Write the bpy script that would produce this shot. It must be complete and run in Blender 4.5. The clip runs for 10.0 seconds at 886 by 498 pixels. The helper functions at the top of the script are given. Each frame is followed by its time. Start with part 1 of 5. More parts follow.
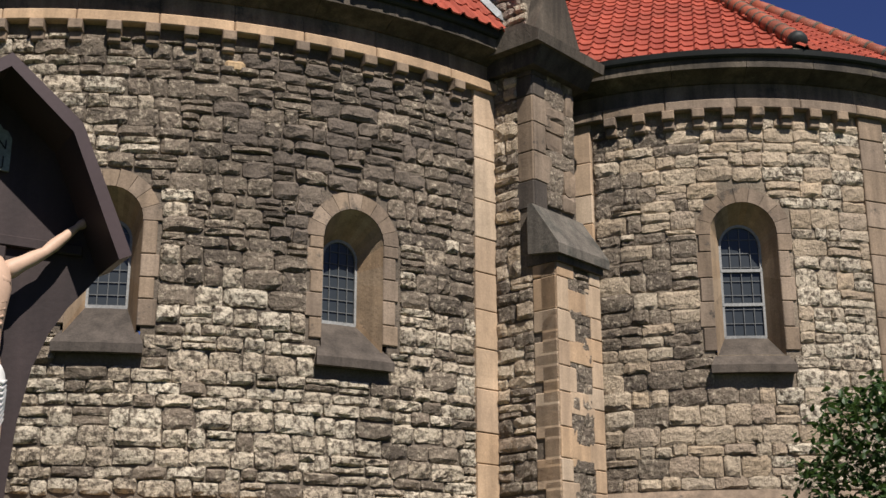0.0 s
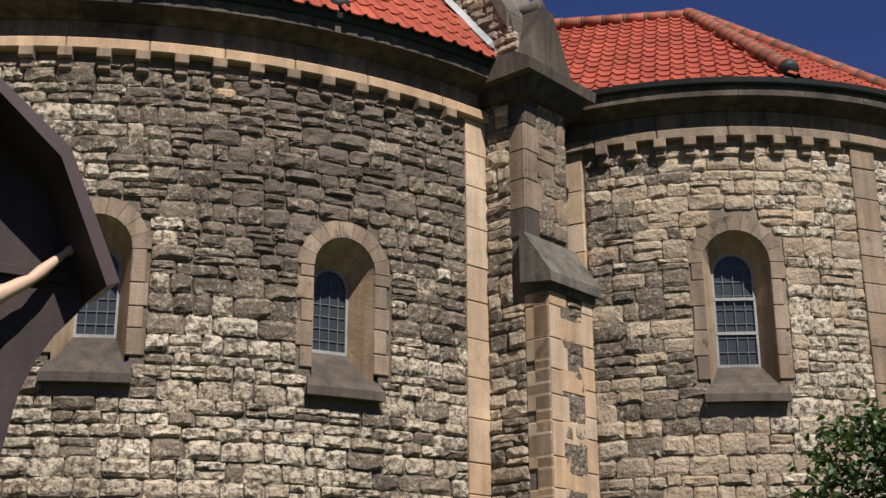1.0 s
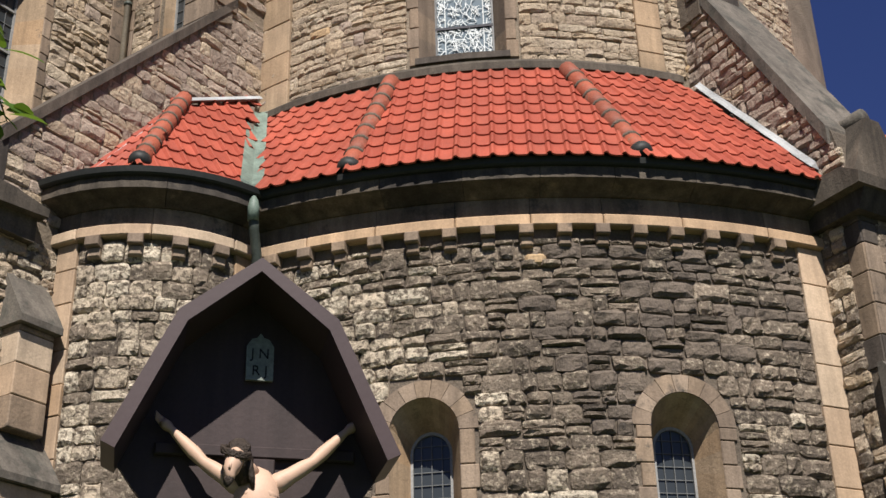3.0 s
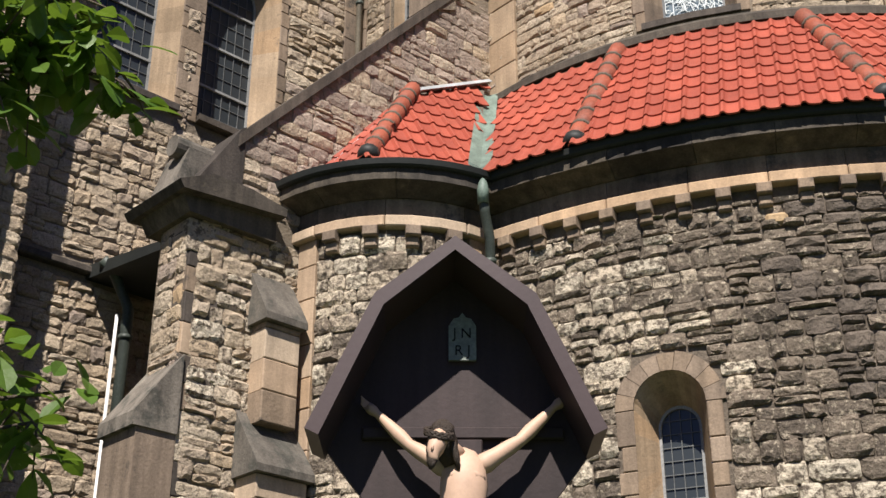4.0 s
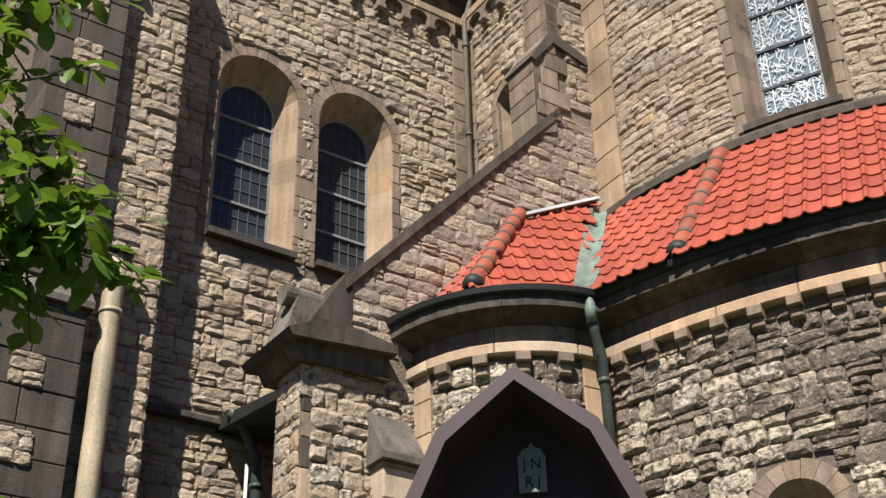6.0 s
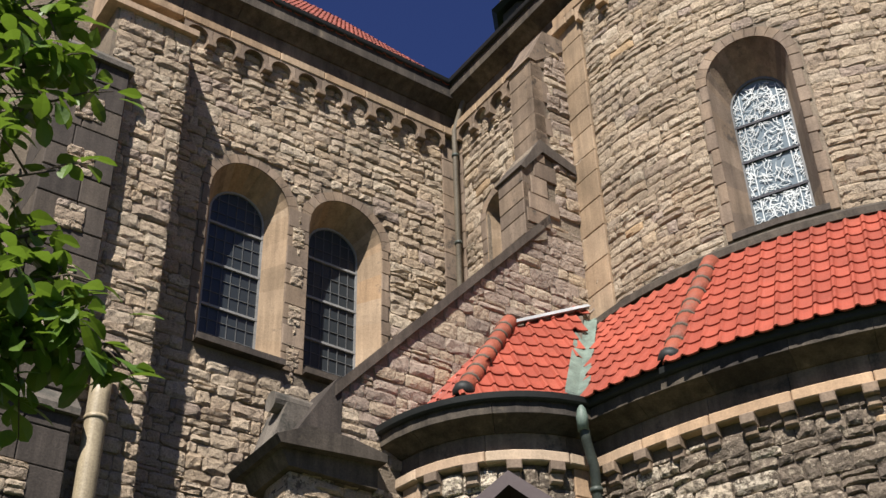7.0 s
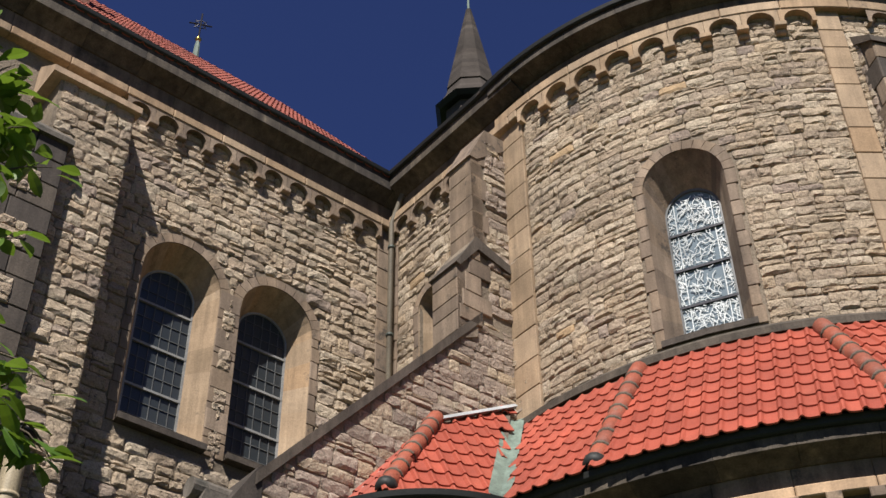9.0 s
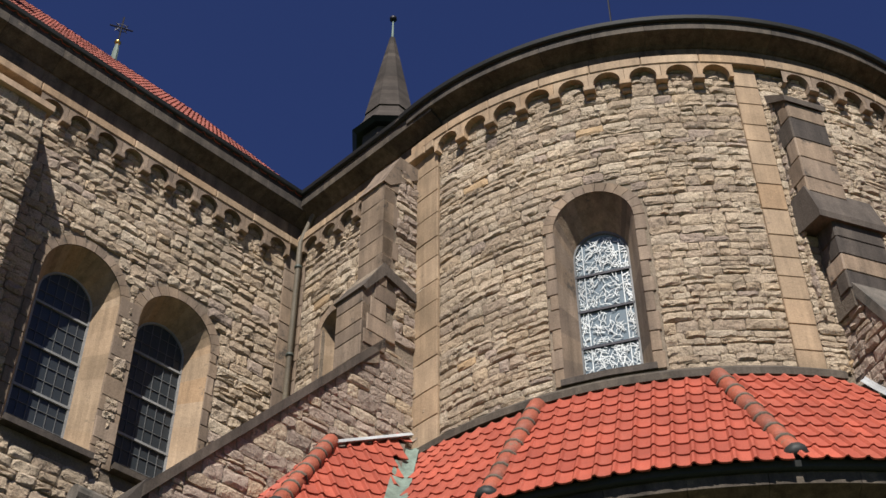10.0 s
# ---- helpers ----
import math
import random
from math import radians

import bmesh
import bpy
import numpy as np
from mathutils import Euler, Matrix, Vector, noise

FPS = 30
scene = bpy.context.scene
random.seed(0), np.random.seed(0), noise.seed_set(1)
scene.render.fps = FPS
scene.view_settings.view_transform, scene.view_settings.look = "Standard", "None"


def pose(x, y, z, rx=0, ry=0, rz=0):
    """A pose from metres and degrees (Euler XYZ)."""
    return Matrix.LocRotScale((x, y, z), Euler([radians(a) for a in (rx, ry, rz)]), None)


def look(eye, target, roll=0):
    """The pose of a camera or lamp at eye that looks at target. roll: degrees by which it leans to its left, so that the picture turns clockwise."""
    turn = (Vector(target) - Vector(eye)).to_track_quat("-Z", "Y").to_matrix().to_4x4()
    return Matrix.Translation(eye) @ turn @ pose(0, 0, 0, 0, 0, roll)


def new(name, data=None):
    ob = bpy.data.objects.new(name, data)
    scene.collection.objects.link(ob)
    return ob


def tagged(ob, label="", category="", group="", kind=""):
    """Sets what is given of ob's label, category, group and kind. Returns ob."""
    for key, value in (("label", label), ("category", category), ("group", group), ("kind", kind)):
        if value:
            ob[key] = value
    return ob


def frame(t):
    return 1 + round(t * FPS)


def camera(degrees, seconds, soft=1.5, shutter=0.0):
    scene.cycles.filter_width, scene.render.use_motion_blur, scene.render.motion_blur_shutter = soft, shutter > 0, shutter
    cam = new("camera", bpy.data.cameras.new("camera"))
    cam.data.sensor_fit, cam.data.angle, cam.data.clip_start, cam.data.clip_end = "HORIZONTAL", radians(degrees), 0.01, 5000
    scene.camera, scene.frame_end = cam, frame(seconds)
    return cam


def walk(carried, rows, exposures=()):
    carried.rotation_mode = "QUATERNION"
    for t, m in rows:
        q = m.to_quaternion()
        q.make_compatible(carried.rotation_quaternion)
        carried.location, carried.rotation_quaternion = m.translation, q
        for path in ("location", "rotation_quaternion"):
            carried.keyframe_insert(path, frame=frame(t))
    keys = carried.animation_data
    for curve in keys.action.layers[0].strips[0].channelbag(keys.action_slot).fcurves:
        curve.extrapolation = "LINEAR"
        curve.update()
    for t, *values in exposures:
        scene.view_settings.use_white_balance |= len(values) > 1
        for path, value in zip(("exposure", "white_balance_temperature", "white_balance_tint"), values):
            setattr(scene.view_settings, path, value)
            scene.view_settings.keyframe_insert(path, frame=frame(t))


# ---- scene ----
cam = camera(38.0, 10.0)
PATH = [
    (0, (-0.89, -0.307, 1.488), (0.093, 1.335, 2.069), -0.1),
    (0.5, (-0.881, -0.269, 1.486), (0.136, 1.343, 2.091), -0.4),
    (1, (-0.846, -0.214, 1.487), (0.142, 1.408, 2.114), -0.3),
    (1.5, (-0.748, -0.115, 1.494), (0.131, 1.549, 2.171), -2.2),
    (2, (-0.552, 0.037, 1.505), (0.255, 1.704, 2.259), -2.2),
    (2.5, (-0.299, 0.197, 1.52), (0.414, 1.876, 2.34), -2.4),
    (3, (-0.024, 0.326, 1.535), (0.402, 2.063, 2.43), -1.5),
    (4.5, (0.711, 0.549, 1.588), (0.634, 2.349, 2.456), -0.7),
    (5, (0.897, 0.56, 1.601), (0.789, 2.347, 2.494), -1.9),
    (5.5, (1.073, 0.539, 1.615), (0.854, 2.283, 2.568), -0.4),
    (6, (1.161, 0.53, 1.627), (0.919, 2.219, 2.672), -1.4),
    (7.5, (1.087, 0.61, 1.598), (0.903, 2.175, 2.83), -1.7),
    (8, (1.088, 0.605, 1.609), (0.921, 2.151, 2.867), -1.6),
    (8.5, (1.095, 0.589, 1.622), (0.953, 2.127, 2.893), -1.3),
    (9, (1.095, 0.581, 1.634), (1.006, 2.101, 2.931), -0.8),
    (9.5, (1.075, 0.603, 1.63), (1.056, 2.11, 2.944), -0.9),
    (10, (1.05, 0.638, 1.625), (1.108, 2.13, 2.956), -0.1),
]
EXPOSURES = [(0, 0.46), (2.5, 0.58), (3.2, 0.70), (4.5, 0.86), (6, 0.90), (7.5, 0.76), (8.5, 0.70), (10, 0.58)]
walk(cam, [(t, look(eye, target, roll)) for t, eye, target, roll in PATH], EXPOSURES)

# ---------------------------------------------------------------- light
SUN_AZ, SUN_EL = 262.0, 52.0
world = bpy.data.worlds.new("world")
scene.world = world
world.use_nodes = True
wn = world.node_tree
sky = wn.nodes.new("ShaderNodeTexSky")
sky.sky_type = "NISHITA"
sky.sun_disc = False
sky.sun_elevation = radians(SUN_EL)
sky.sun_rotation = radians(90 - SUN_AZ)
sky.altitude, sky.air_density, sky.dust_density, sky.ozone_density = 300, 1.0, 0.2, 6.0
deep = wn.nodes.new("ShaderNodeVectorMath")
deep.operation = "MULTIPLY"
deep.inputs[1].default_value = (1.0, 0.95, 1.5)
wn.links.new(sky.outputs[0], deep.inputs[0])
wn.links.new(deep.outputs[0], wn.nodes["Background"].inputs[0])
wn.nodes["Background"].inputs[1].default_value = 0.026
sun = bpy.data.lights.new("sun", "SUN")
sun.energy, sun.angle, sun.color = 5.0, radians(0.53), (1.0, 0.945, 0.885)
sun_dir = Vector((math.cos(radians(SUN_AZ)) * math.cos(radians(SUN_EL)), math.sin(radians(SUN_AZ)) * math.cos(radians(SUN_EL)), math.sin(radians(SUN_EL))))
sun_ob = new("sun", sun)
sun_ob.matrix_world = look(sun_dir * 60, (0, 0, 0))


# ---------------------------------------------------------------- materials
def material(name, colours, rough=0.85, grain=40.0, grain_amount=0.35, stain=1.3, stain_amount=0.3, bump=0.4, bump_scale=25.0,
             patch=None, patch_scale=9.0, patch_edge=0.55, metal=0.0, spec=0.3, streak=0.0, relief=0.03):
    m = bpy.data.materials.new(name)
    m.use_nodes = True
    nt = m.node_tree
    nd, lk = nt.nodes, nt.links
    bsdf = nd["Principled BSDF"]
    bsdf.inputs["Roughness"].default_value = rough
    bsdf.inputs["Metallic"].default_value = metal
    bsdf.inputs["Specular IOR Level"].default_value = spec
    geo, info = nd.new("ShaderNodeNewGeometry"), nd.new("ShaderNodeObjectInfo")
    add = nd.new("ShaderNodeMath")
    add.operation = "ADD"
    lk.new(geo.outputs["Random Per Island"], add.inputs[0])
    lk.new(info.outputs["Random"], add.inputs[1])
    fr = nd.new("ShaderNodeMath")
    fr.operation = "FRACT"
    lk.new(add.outputs[0], fr.inputs[0])
    ramp = nd.new("ShaderNodeValToRGB")
    lk.new(fr.outputs[0], ramp.inputs[0])
    el = ramp.color_ramp.elements
    for n, c in enumerate(colours):
        e = el[n] if n < 2 else el.new(1.0)
        e.position = n / max(1, len(colours) - 1)
        e.color = (*c, 1)
    if len(colours) == 1:
        el[1].color = (*colours[0], 1)
    col = ramp.outputs[0]

    def noise_at(scale, detail=4.0, rough_=0.6, squash=None):
        t = nd.new("ShaderNodeTexNoise")
        t.inputs["Scale"].default_value, t.inputs["Detail"].default_value, t.inputs["Roughness"].default_value = scale, detail, rough_
        if squash:
            mp = nd.new("ShaderNodeMapping")
            mp.inputs["Scale"].default_value = squash
            lk.new(geo.outputs["Position"], mp.inputs[0])
            lk.new(mp.outputs[0], t.inputs["Vector"])
        else:
            lk.new(geo.outputs["Position"], t.inputs["Vector"])
        return t.outputs["Fac"]

    def mult(col, fac, amount, lo=0.3, hi=0.7):
        r = nd.new("ShaderNodeMapRange")
        r.inputs[1].default_value, r.inputs[2].default_value = lo, hi
        r.inputs[3].default_value, r.inputs[4].default_value = 1 - amount, 1 + amount * 0.5
        lk.new(fac, r.inputs[0])
        mx = nd.new("ShaderNodeVectorMath")
        mx.operation = "SCALE"
        lk.new(col, mx.inputs[0])
        lk.new(r.outputs[0], mx.inputs["Scale"])
        return mx.outputs[0]

    if patch:
        r = nd.new("ShaderNodeMapRange")
        r.inputs[1].default_value, r.inputs[2].default_value = patch_edge - 0.04, patch_edge + 0.06
        lk.new(noise_at(patch_scale, 6.0, 0.7), r.inputs[0])
        mx = nd.new("ShaderNodeMix")
        mx.data_type = "RGBA"
        lk.new(r.outputs[0], mx.inputs[0])
        lk.new(col, mx.inputs[6])
        mx.inputs[7].default_value = (*patch, 1)
        col = mx.outputs[2]
    if streak:
        col = mult(col, noise_at(1.0, 5.0, 0.6, (7.0, 7.0, 0.6)), streak)
    fine = noise_at(grain, 5.0, 0.7)
    col = mult(col, fine, grain_amount)
    col = mult(col, noise_at(stain, 4.0, 0.6), stain_amount)
    lk.new(col, bsdf.inputs["Base Color"])
    if bump:
        b = nd.new("ShaderNodeBump")
        b.inputs["Strength"].default_value, b.inputs["Distance"].default_value = min(1.0, bump), relief
        lk.new(noise_at(bump_scale, 6.0, 0.65), b.inputs["Height"])
        lk.new(b.outputs[0], bsdf.inputs["Normal"])
    return m


M_STONE = material("limestone_rubble", [(0.37, 0.285, 0.195), (0.50, 0.40, 0.285), (0.43, 0.335, 0.235), (0.55, 0.455, 0.335), (0.38, 0.295, 0.215), (0.49, 0.375, 0.25)], patch=(0.20, 0.155, 0.11), patch_scale=13.0, patch_edge=0.60, bump=1.0, bump_scale=11.0, relief=0.07)
M_PALE = material("pale_rubble", [(0.53, 0.445, 0.33), (0.64, 0.555, 0.425), (0.46, 0.375, 0.275), (0.58, 0.485, 0.36)], patch=(0.15, 0.118, 0.086), patch_scale=14.0, patch_edge=0.52, bump=1.0, bump_scale=11.0, relief=0.08)
M_GREY = material("weathered_shaded_grey_rubble", [(0.17, 0.132, 0.098), (0.24, 0.19, 0.14), (0.13, 0.103, 0.078), (0.20, 0.158, 0.116)], patch=(0.46, 0.385, 0.285), patch_scale=15.0, patch_edge=0.57, bump=1.0, bump_scale=11.0, relief=0.08)
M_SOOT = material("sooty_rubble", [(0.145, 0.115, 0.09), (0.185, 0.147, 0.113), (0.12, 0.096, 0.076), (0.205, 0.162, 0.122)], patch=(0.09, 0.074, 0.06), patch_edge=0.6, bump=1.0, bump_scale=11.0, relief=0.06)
M_MAUVE = material("mauve_rubble", [(0.35, 0.272, 0.212), (0.43, 0.34, 0.266), (0.30, 0.235, 0.185), (0.39, 0.308, 0.24)], patch=(0.19, 0.15, 0.12), patch_scale=12.0, patch_edge=0.6, bump=1.0, bump_scale=11.0, relief=0.06)
M_OCHRE = material("ochre_stone", [(0.46, 0.32, 0.18), (0.42, 0.30, 0.18)], bump=0.5)
M_MORTAR = material("lime_mortar", [(0.25, 0.20, 0.145)], stain_amount=0.4, bump=0.8)
M_MORTAR_D = material("dark_mortar", [(0.15, 0.12, 0.09)], stain_amount=0.45, bump=0.8)
M_BUFF = material("buff_sandstone", [(0.50, 0.365, 0.245), (0.42, 0.30, 0.20), (0.54, 0.42, 0.30), (0.46, 0.315, 0.195), (0.49, 0.335, 0.205)], grain_amount=0.2, streak=0.25, bump=0.2)
M_BROWN = material("brown_sandstone", [(0.24, 0.175, 0.12), (0.30, 0.22, 0.15), (0.20, 0.15, 0.11), (0.33, 0.25, 0.18)], grain_amount=0.25, streak=0.35, patch=(0.09, 0.075, 0.06), patch_scale=3.0, patch_edge=0.62, bump=0.3)
# on cornice mouldings this dark tone includes gutter shade besides soot
M_DARK = material("blackened_shaded_sandstone", [(0.085, 0.068, 0.052), (0.11, 0.09, 0.068), (0.062, 0.052, 0.043), (0.13, 0.104, 0.074)], streak=0.5, stain_amount=0.5, patch=(0.16, 0.13, 0.09), patch_scale=2.0, patch_edge=0.64, bump=0.3)
M_FASCIA = material("weathered_brown_fascia", [(0.15, 0.117, 0.086), (0.19, 0.146, 0.105), (0.125, 0.10, 0.076), (0.22, 0.168, 0.12)], grain_amount=0.25, streak=0.45, stain_amount=0.45, patch=(0.075, 0.065, 0.052), patch_scale=2.2, patch_edge=0.60, bump=0.3)
M_TAN = material("tan_sandstone", [(0.40, 0.285, 0.18), (0.34, 0.245, 0.155), (0.44, 0.325, 0.215), (0.39, 0.26, 0.15)], grain_amount=0.22, streak=0.3, patch=(0.16, 0.125, 0.09), patch_scale=2.6, patch_edge=0.66, bump=0.25)
M_SILL = material("grey_sill_stone", [(0.068, 0.056, 0.047), (0.088, 0.072, 0.059), (0.112, 0.090, 0.070)], streak=0.4, bump=0.25)
M_COPE = material("grey_coping_stone", [(0.19, 0.165, 0.135), (0.135, 0.118, 0.097), (0.16, 0.14, 0.115)], streak=0.4, patch=(0.09, 0.085, 0.07), patch_scale=3.0, bump=0.3)
M_TILE = material("red_clay_tile", [(0.34, 0.070, 0.040), (0.29, 0.058, 0.034), (0.38, 0.080, 0.046), (0.32, 0.072, 0.042)], rough=0.55, grain_amount=0.22, stain_amount=0.25, bump=0.15, spec=0.3)
M_RIDGE = material("weathered_ridge_tile", [(0.30, 0.075, 0.040), (0.35, 0.09, 0.048), (0.25, 0.075, 0.045)], rough=0.65, patch=(0.20, 0.13, 0.09), patch_edge=0.62, bump=0.3)
M_RIDGE_MORTAR = material("ridge_mortar", [(0.13, 0.10, 0.075)], bump=0.5)
M_COPPER = material("verdigris_copper", [(0.20, 0.27, 0.22), (0.17, 0.22, 0.18)], rough=0.55, streak=0.4, bump=0.1)
M_LEAD = material("pale_lead_flashing", [(0.36, 0.37, 0.37)], rough=0.55, stain_amount=0.4, bump=0.5, bump_scale=12.0)
M_GUTTER = material("dark_metal_gutter", [(0.022, 0.024, 0.022)], rough=0.6, bump=0.1)
M_PIPE = material("grey_green_downpipe", [(0.065, 0.078, 0.065)], rough=0.5, streak=0.3, bump=0.1)
M_PIPE_TAN = material("weathered_tan_downpipe", [(0.17, 0.145, 0.105)], rough=0.6, streak=0.4, bump=0.1)
M_TILE_DULL = material("dull_red_roof_tile", [(0.24, 0.062, 0.042), (0.20, 0.054, 0.038), (0.28, 0.072, 0.048), (0.22, 0.068, 0.048)], rough=0.7, grain_amount=0.25, stain_amount=0.35, bump=0.2, spec=0.2)
M_FLUE = material("cream_flue_pipe", [(0.46, 0.38, 0.25)], rough=0.45, streak=0.35, bump=0.05)
M_SLATE = material("grey_slate", [(0.062, 0.052, 0.045), (0.085, 0.072, 0.062), (0.05, 0.043, 0.038)], rough=0.9, bump=0.5, spec=0.1)
M_BOARD = material("brown_painted_metal", [(0.060, 0.040, 0.040), (0.064, 0.043, 0.043)], rough=0.5, grain_amount=0.1, stain_amount=0.15, bump=0.05)
M_WOOD = material("dark_brown_wood", [(0.040, 0.027, 0.026), (0.044, 0.030, 0.029)], rough=0.65, grain_amount=0.15, streak=0.3, bump=0.1)
M_FIGURE = material("painted_pale_figure", [(0.52, 0.35, 0.25)], rough=0.55, grain_amount=0.08, stain=6.0, stain_amount=0.12, bump=0.05)
M_CLOTH = material("white_painted_cloth", [(0.76, 0.74, 0.70)], rough=0.6, grain_amount=0.05, bump=0.05)
M_HAIR = material("dark_painted_hair", [(0.05, 0.035, 0.025)], rough=0.6, bump=0.6, bump_scale=60)
M_SIGN = material("pale_green_sign", [(0.20, 0.23, 0.20)], rough=0.5, bump=0.1)
M_LETTER = material("dark_letter", [(0.02, 0.02, 0.02)], bump=0)
M_CAME = material("grey_lead_came", [(0.135, 0.14, 0.14)], rough=0.5, bump=0)
M_CAME_W = material("pale_lead_came", [(0.62, 0.66, 0.66), (0.72, 0.75, 0.74)], rough=0.4, bump=0)
M_FRAME = material("grey_window_frame", [(0.30, 0.30, 0.29)], rough=0.5, bump=0.05)
M_BARK = material("grey_brown_bark", [(0.11, 0.085, 0.06)], bump=0.6)
M_LEAF = material("fresh_green_leaf", [(0.06, 0.12, 0.014), (0.10, 0.18, 0.022), (0.045, 0.095, 0.011), (0.135, 0.22, 0.03)], rough=0.45, grain_amount=0.15, bump=0.1, spec=0.4)
M_BUSH = material("dark_green_leaf", [(0.030, 0.065, 0.016), (0.048, 0.095, 0.024), (0.022, 0.048, 0.012), (0.065, 0.115, 0.030)], rough=0.5, bump=0.1, spec=0.35)
M_GRASS = material("churchyard_grass", [(0.045, 0.075, 0.02)], stain_amount=0.5, bump=0.8)
M_IRON = material("dark_wrought_iron", [(0.03, 0.03, 0.035)], rough=0.5, metal=0.6, bump=0.05)
M_GOLD = material("gilded_ball", [(0.75, 0.50, 0.12)], rough=0.3, metal=1.0, bump=0)
M_BRICK = material("dull_red_brick", [(0.20, 0.085, 0.06), (0.26, 0.11, 0.075)], bump=0.5)


def glass(name, tint, rough=0.06):
    m = bpy.data.materials.new(name)
    m.use_nodes = True
    b = m.node_tree.nodes["Principled BSDF"]
    b.inputs["Base Color"].default_value = (*tint, 1)
    b.inputs["Roughness"].default_value = rough
    b.inputs["IOR"].default_value = 1.5
    b.inputs["Specular IOR Level"].default_value = 0.45
    t = m.node_tree.nodes.new("ShaderNodeTexNoise")
    t.inputs["Scale"].default_value = 9.0
    p = m.node_tree.nodes.new("ShaderNodeBump")
    p.inputs["Strength"].default_value, p.inputs["Distance"].default_value = 0.12, 0.01
    m.node_tree.links.new(t.outputs["Fac"], p.inputs["Height"])
    m.node_tree.links.new(p.outputs[0], b.inputs["Normal"])
    return m


M_GLASS = glass("dark_leaded_glass", (0.030, 0.036, 0.040), 0.32)
M_GLASS_B = glass("blue_grey_leaded_glass", (0.17, 0.21, 0.235), 0.12)


for leaf_mat, glow in ((M_LEAF, (0.20, 0.32, 0.03)), (M_BUSH, (0.07, 0.13, 0.025))):
    nt = leaf_mat.node_tree
    tr, mx = nt.nodes.new("ShaderNodeBsdfTranslucent"), nt.nodes.new("ShaderNodeMixShader")
    tr.inputs[0].default_value = (*glow, 1)
    mx.inputs[0].default_value = 0.28
    nt.links.new(nt.nodes["Principled BSDF"].outputs[0], mx.inputs[1])
    nt.links.new(tr.outputs[0], mx.inputs[2])
    nt.links.new(mx.outputs[0], nt.nodes["Material Output"].inputs[0])


# ---------------------------------------------------------------- mesh tools
def mesh_of(name, verts, faces, mats, idx=None, smooth=False):
    me = bpy.data.meshes.new(name)
    me.from_pydata([tuple(v) for v in verts], [], faces)
    for m in mats if isinstance(mats, (list, tuple)) else [mats]:
        me.materials.append(m)
    if idx:
        me.polygons.foreach_set("material_index", idx)
    if smooth:
        me.polygons.foreach_set("use_smooth", [True] * len(faces))
    me.update()
    return me


def thing(name, label, category, kind="", group="", mesh=None):
    return tagged(new(name, mesh), label, category, group, kind)


def piece(name, mesh, parent, label=""):
    ob = new(name, mesh)
    ob.parent = parent
    if label:
        ob["label"] = label
    return ob


class Geo:
    """Collects verts and faces."""

    def __init__(self):
        self.v, self.f = [], []

    def add(self, verts, faces):
        n = len(self.v)
        self.v += [tuple(p) for p in verts]
        self.f += [tuple(i + n for i in f) for f in faces]
        return self

    def mesh(self, name, mat, smooth=False):
        return mesh_of(name, self.v, self.f, mat, smooth=smooth)


class Drum:
    """A round wall: s runs to the right along the arc from the angle a0, d outwards."""

    def __init__(self, c, r, a0):
        self.c, self.r, self.a0 = Vector(c), r, a0

    def s(self, angle):
        return radians(angle - self.a0) * self.r

    def at(self, s, z, d=0.0):
        a = radians(self.a0) + s / self.r
        return Vector((self.c.x + (self.r + d) * math.cos(a), self.c.y + (self.r + d) * math.sin(a), z))

    def axes(self, s):
        a = radians(self.a0) + s / self.r
        return Vector((-math.sin(a), math.cos(a), 0)), Vector((math.cos(a), math.sin(a), 0))


class Flat:
    """A straight wall: s runs along right from p, d along its outward normal."""

    def __init__(self, p, right):
        self.p, self.right = Vector((*p, 0)), Vector((*right, 0)).normalized()
        self.n = Vector((self.right.y, -self.right.x, 0))

    def at(self, s, z, d=0.0):
        q = self.p + self.right * s + self.n * d
        return Vector((q.x, q.y, z))

    def axes(self, s):
        return self.right, self.n


def block(g, w, s0, s1, z0, z1, d0, d1, bev=0.012, slope=0.0, cuts=None):
    """A dressed stone on the wall w; slope lowers its top's front edge."""
    n = cuts or (1 if isinstance(w, Flat) else max(1, int((s1 - s0) / 0.25)))
    bev = min(bev, (s1 - s0) * 0.3, (z1 - z0) * 0.3)
    prof = [(z0, d0), (z0, d1 - bev), (z0 + bev, d1), (z1 - slope - bev, d1), (z1 - slope, d1 - bev), (z1, d0)]
    verts, faces, k = [], [], len(prof)
    ss = [s0] + [s0 + bev + (s1 - s0 - 2 * bev) * i / n for i in range(n + 1)] + [s1]
    for i, s in enumerate(ss):
        end = i in (0, len(ss) - 1)
        for z, d in prof:
            verts.append(w.at(s, z, d - (bev if end and d > d0 else 0)))
    for i in range(len(ss) - 1):
        for j in range(k):
            faces.append((i * k + j, (i + 1) * k + j, (i + 1) * k + (j + 1) % k, i * k + (j + 1) % k))
    faces += [tuple(range(k)), tuple(reversed(range((len(ss) - 1) * k, len(ss) * k)))]
    g.add(verts, faces)


def sweep(g, w, s0, s1, prof, n):
    """A profile of (d, z) along the wall."""
    k = len(prof)
    verts = [w.at(s0 + (s1 - s0) * i / n, z, d) for i in range(n + 1) for d, z in prof]
    faces = [(i * k + j, (i + 1) * k + j, (i + 1) * k + (j + 1) % k, i * k + (j + 1) % k) for i in range(n) for j in range(k)]
    faces += [tuple(range(k)), tuple(reversed(range(n * k, (n + 1) * k)))]
    g.add(verts, faces)


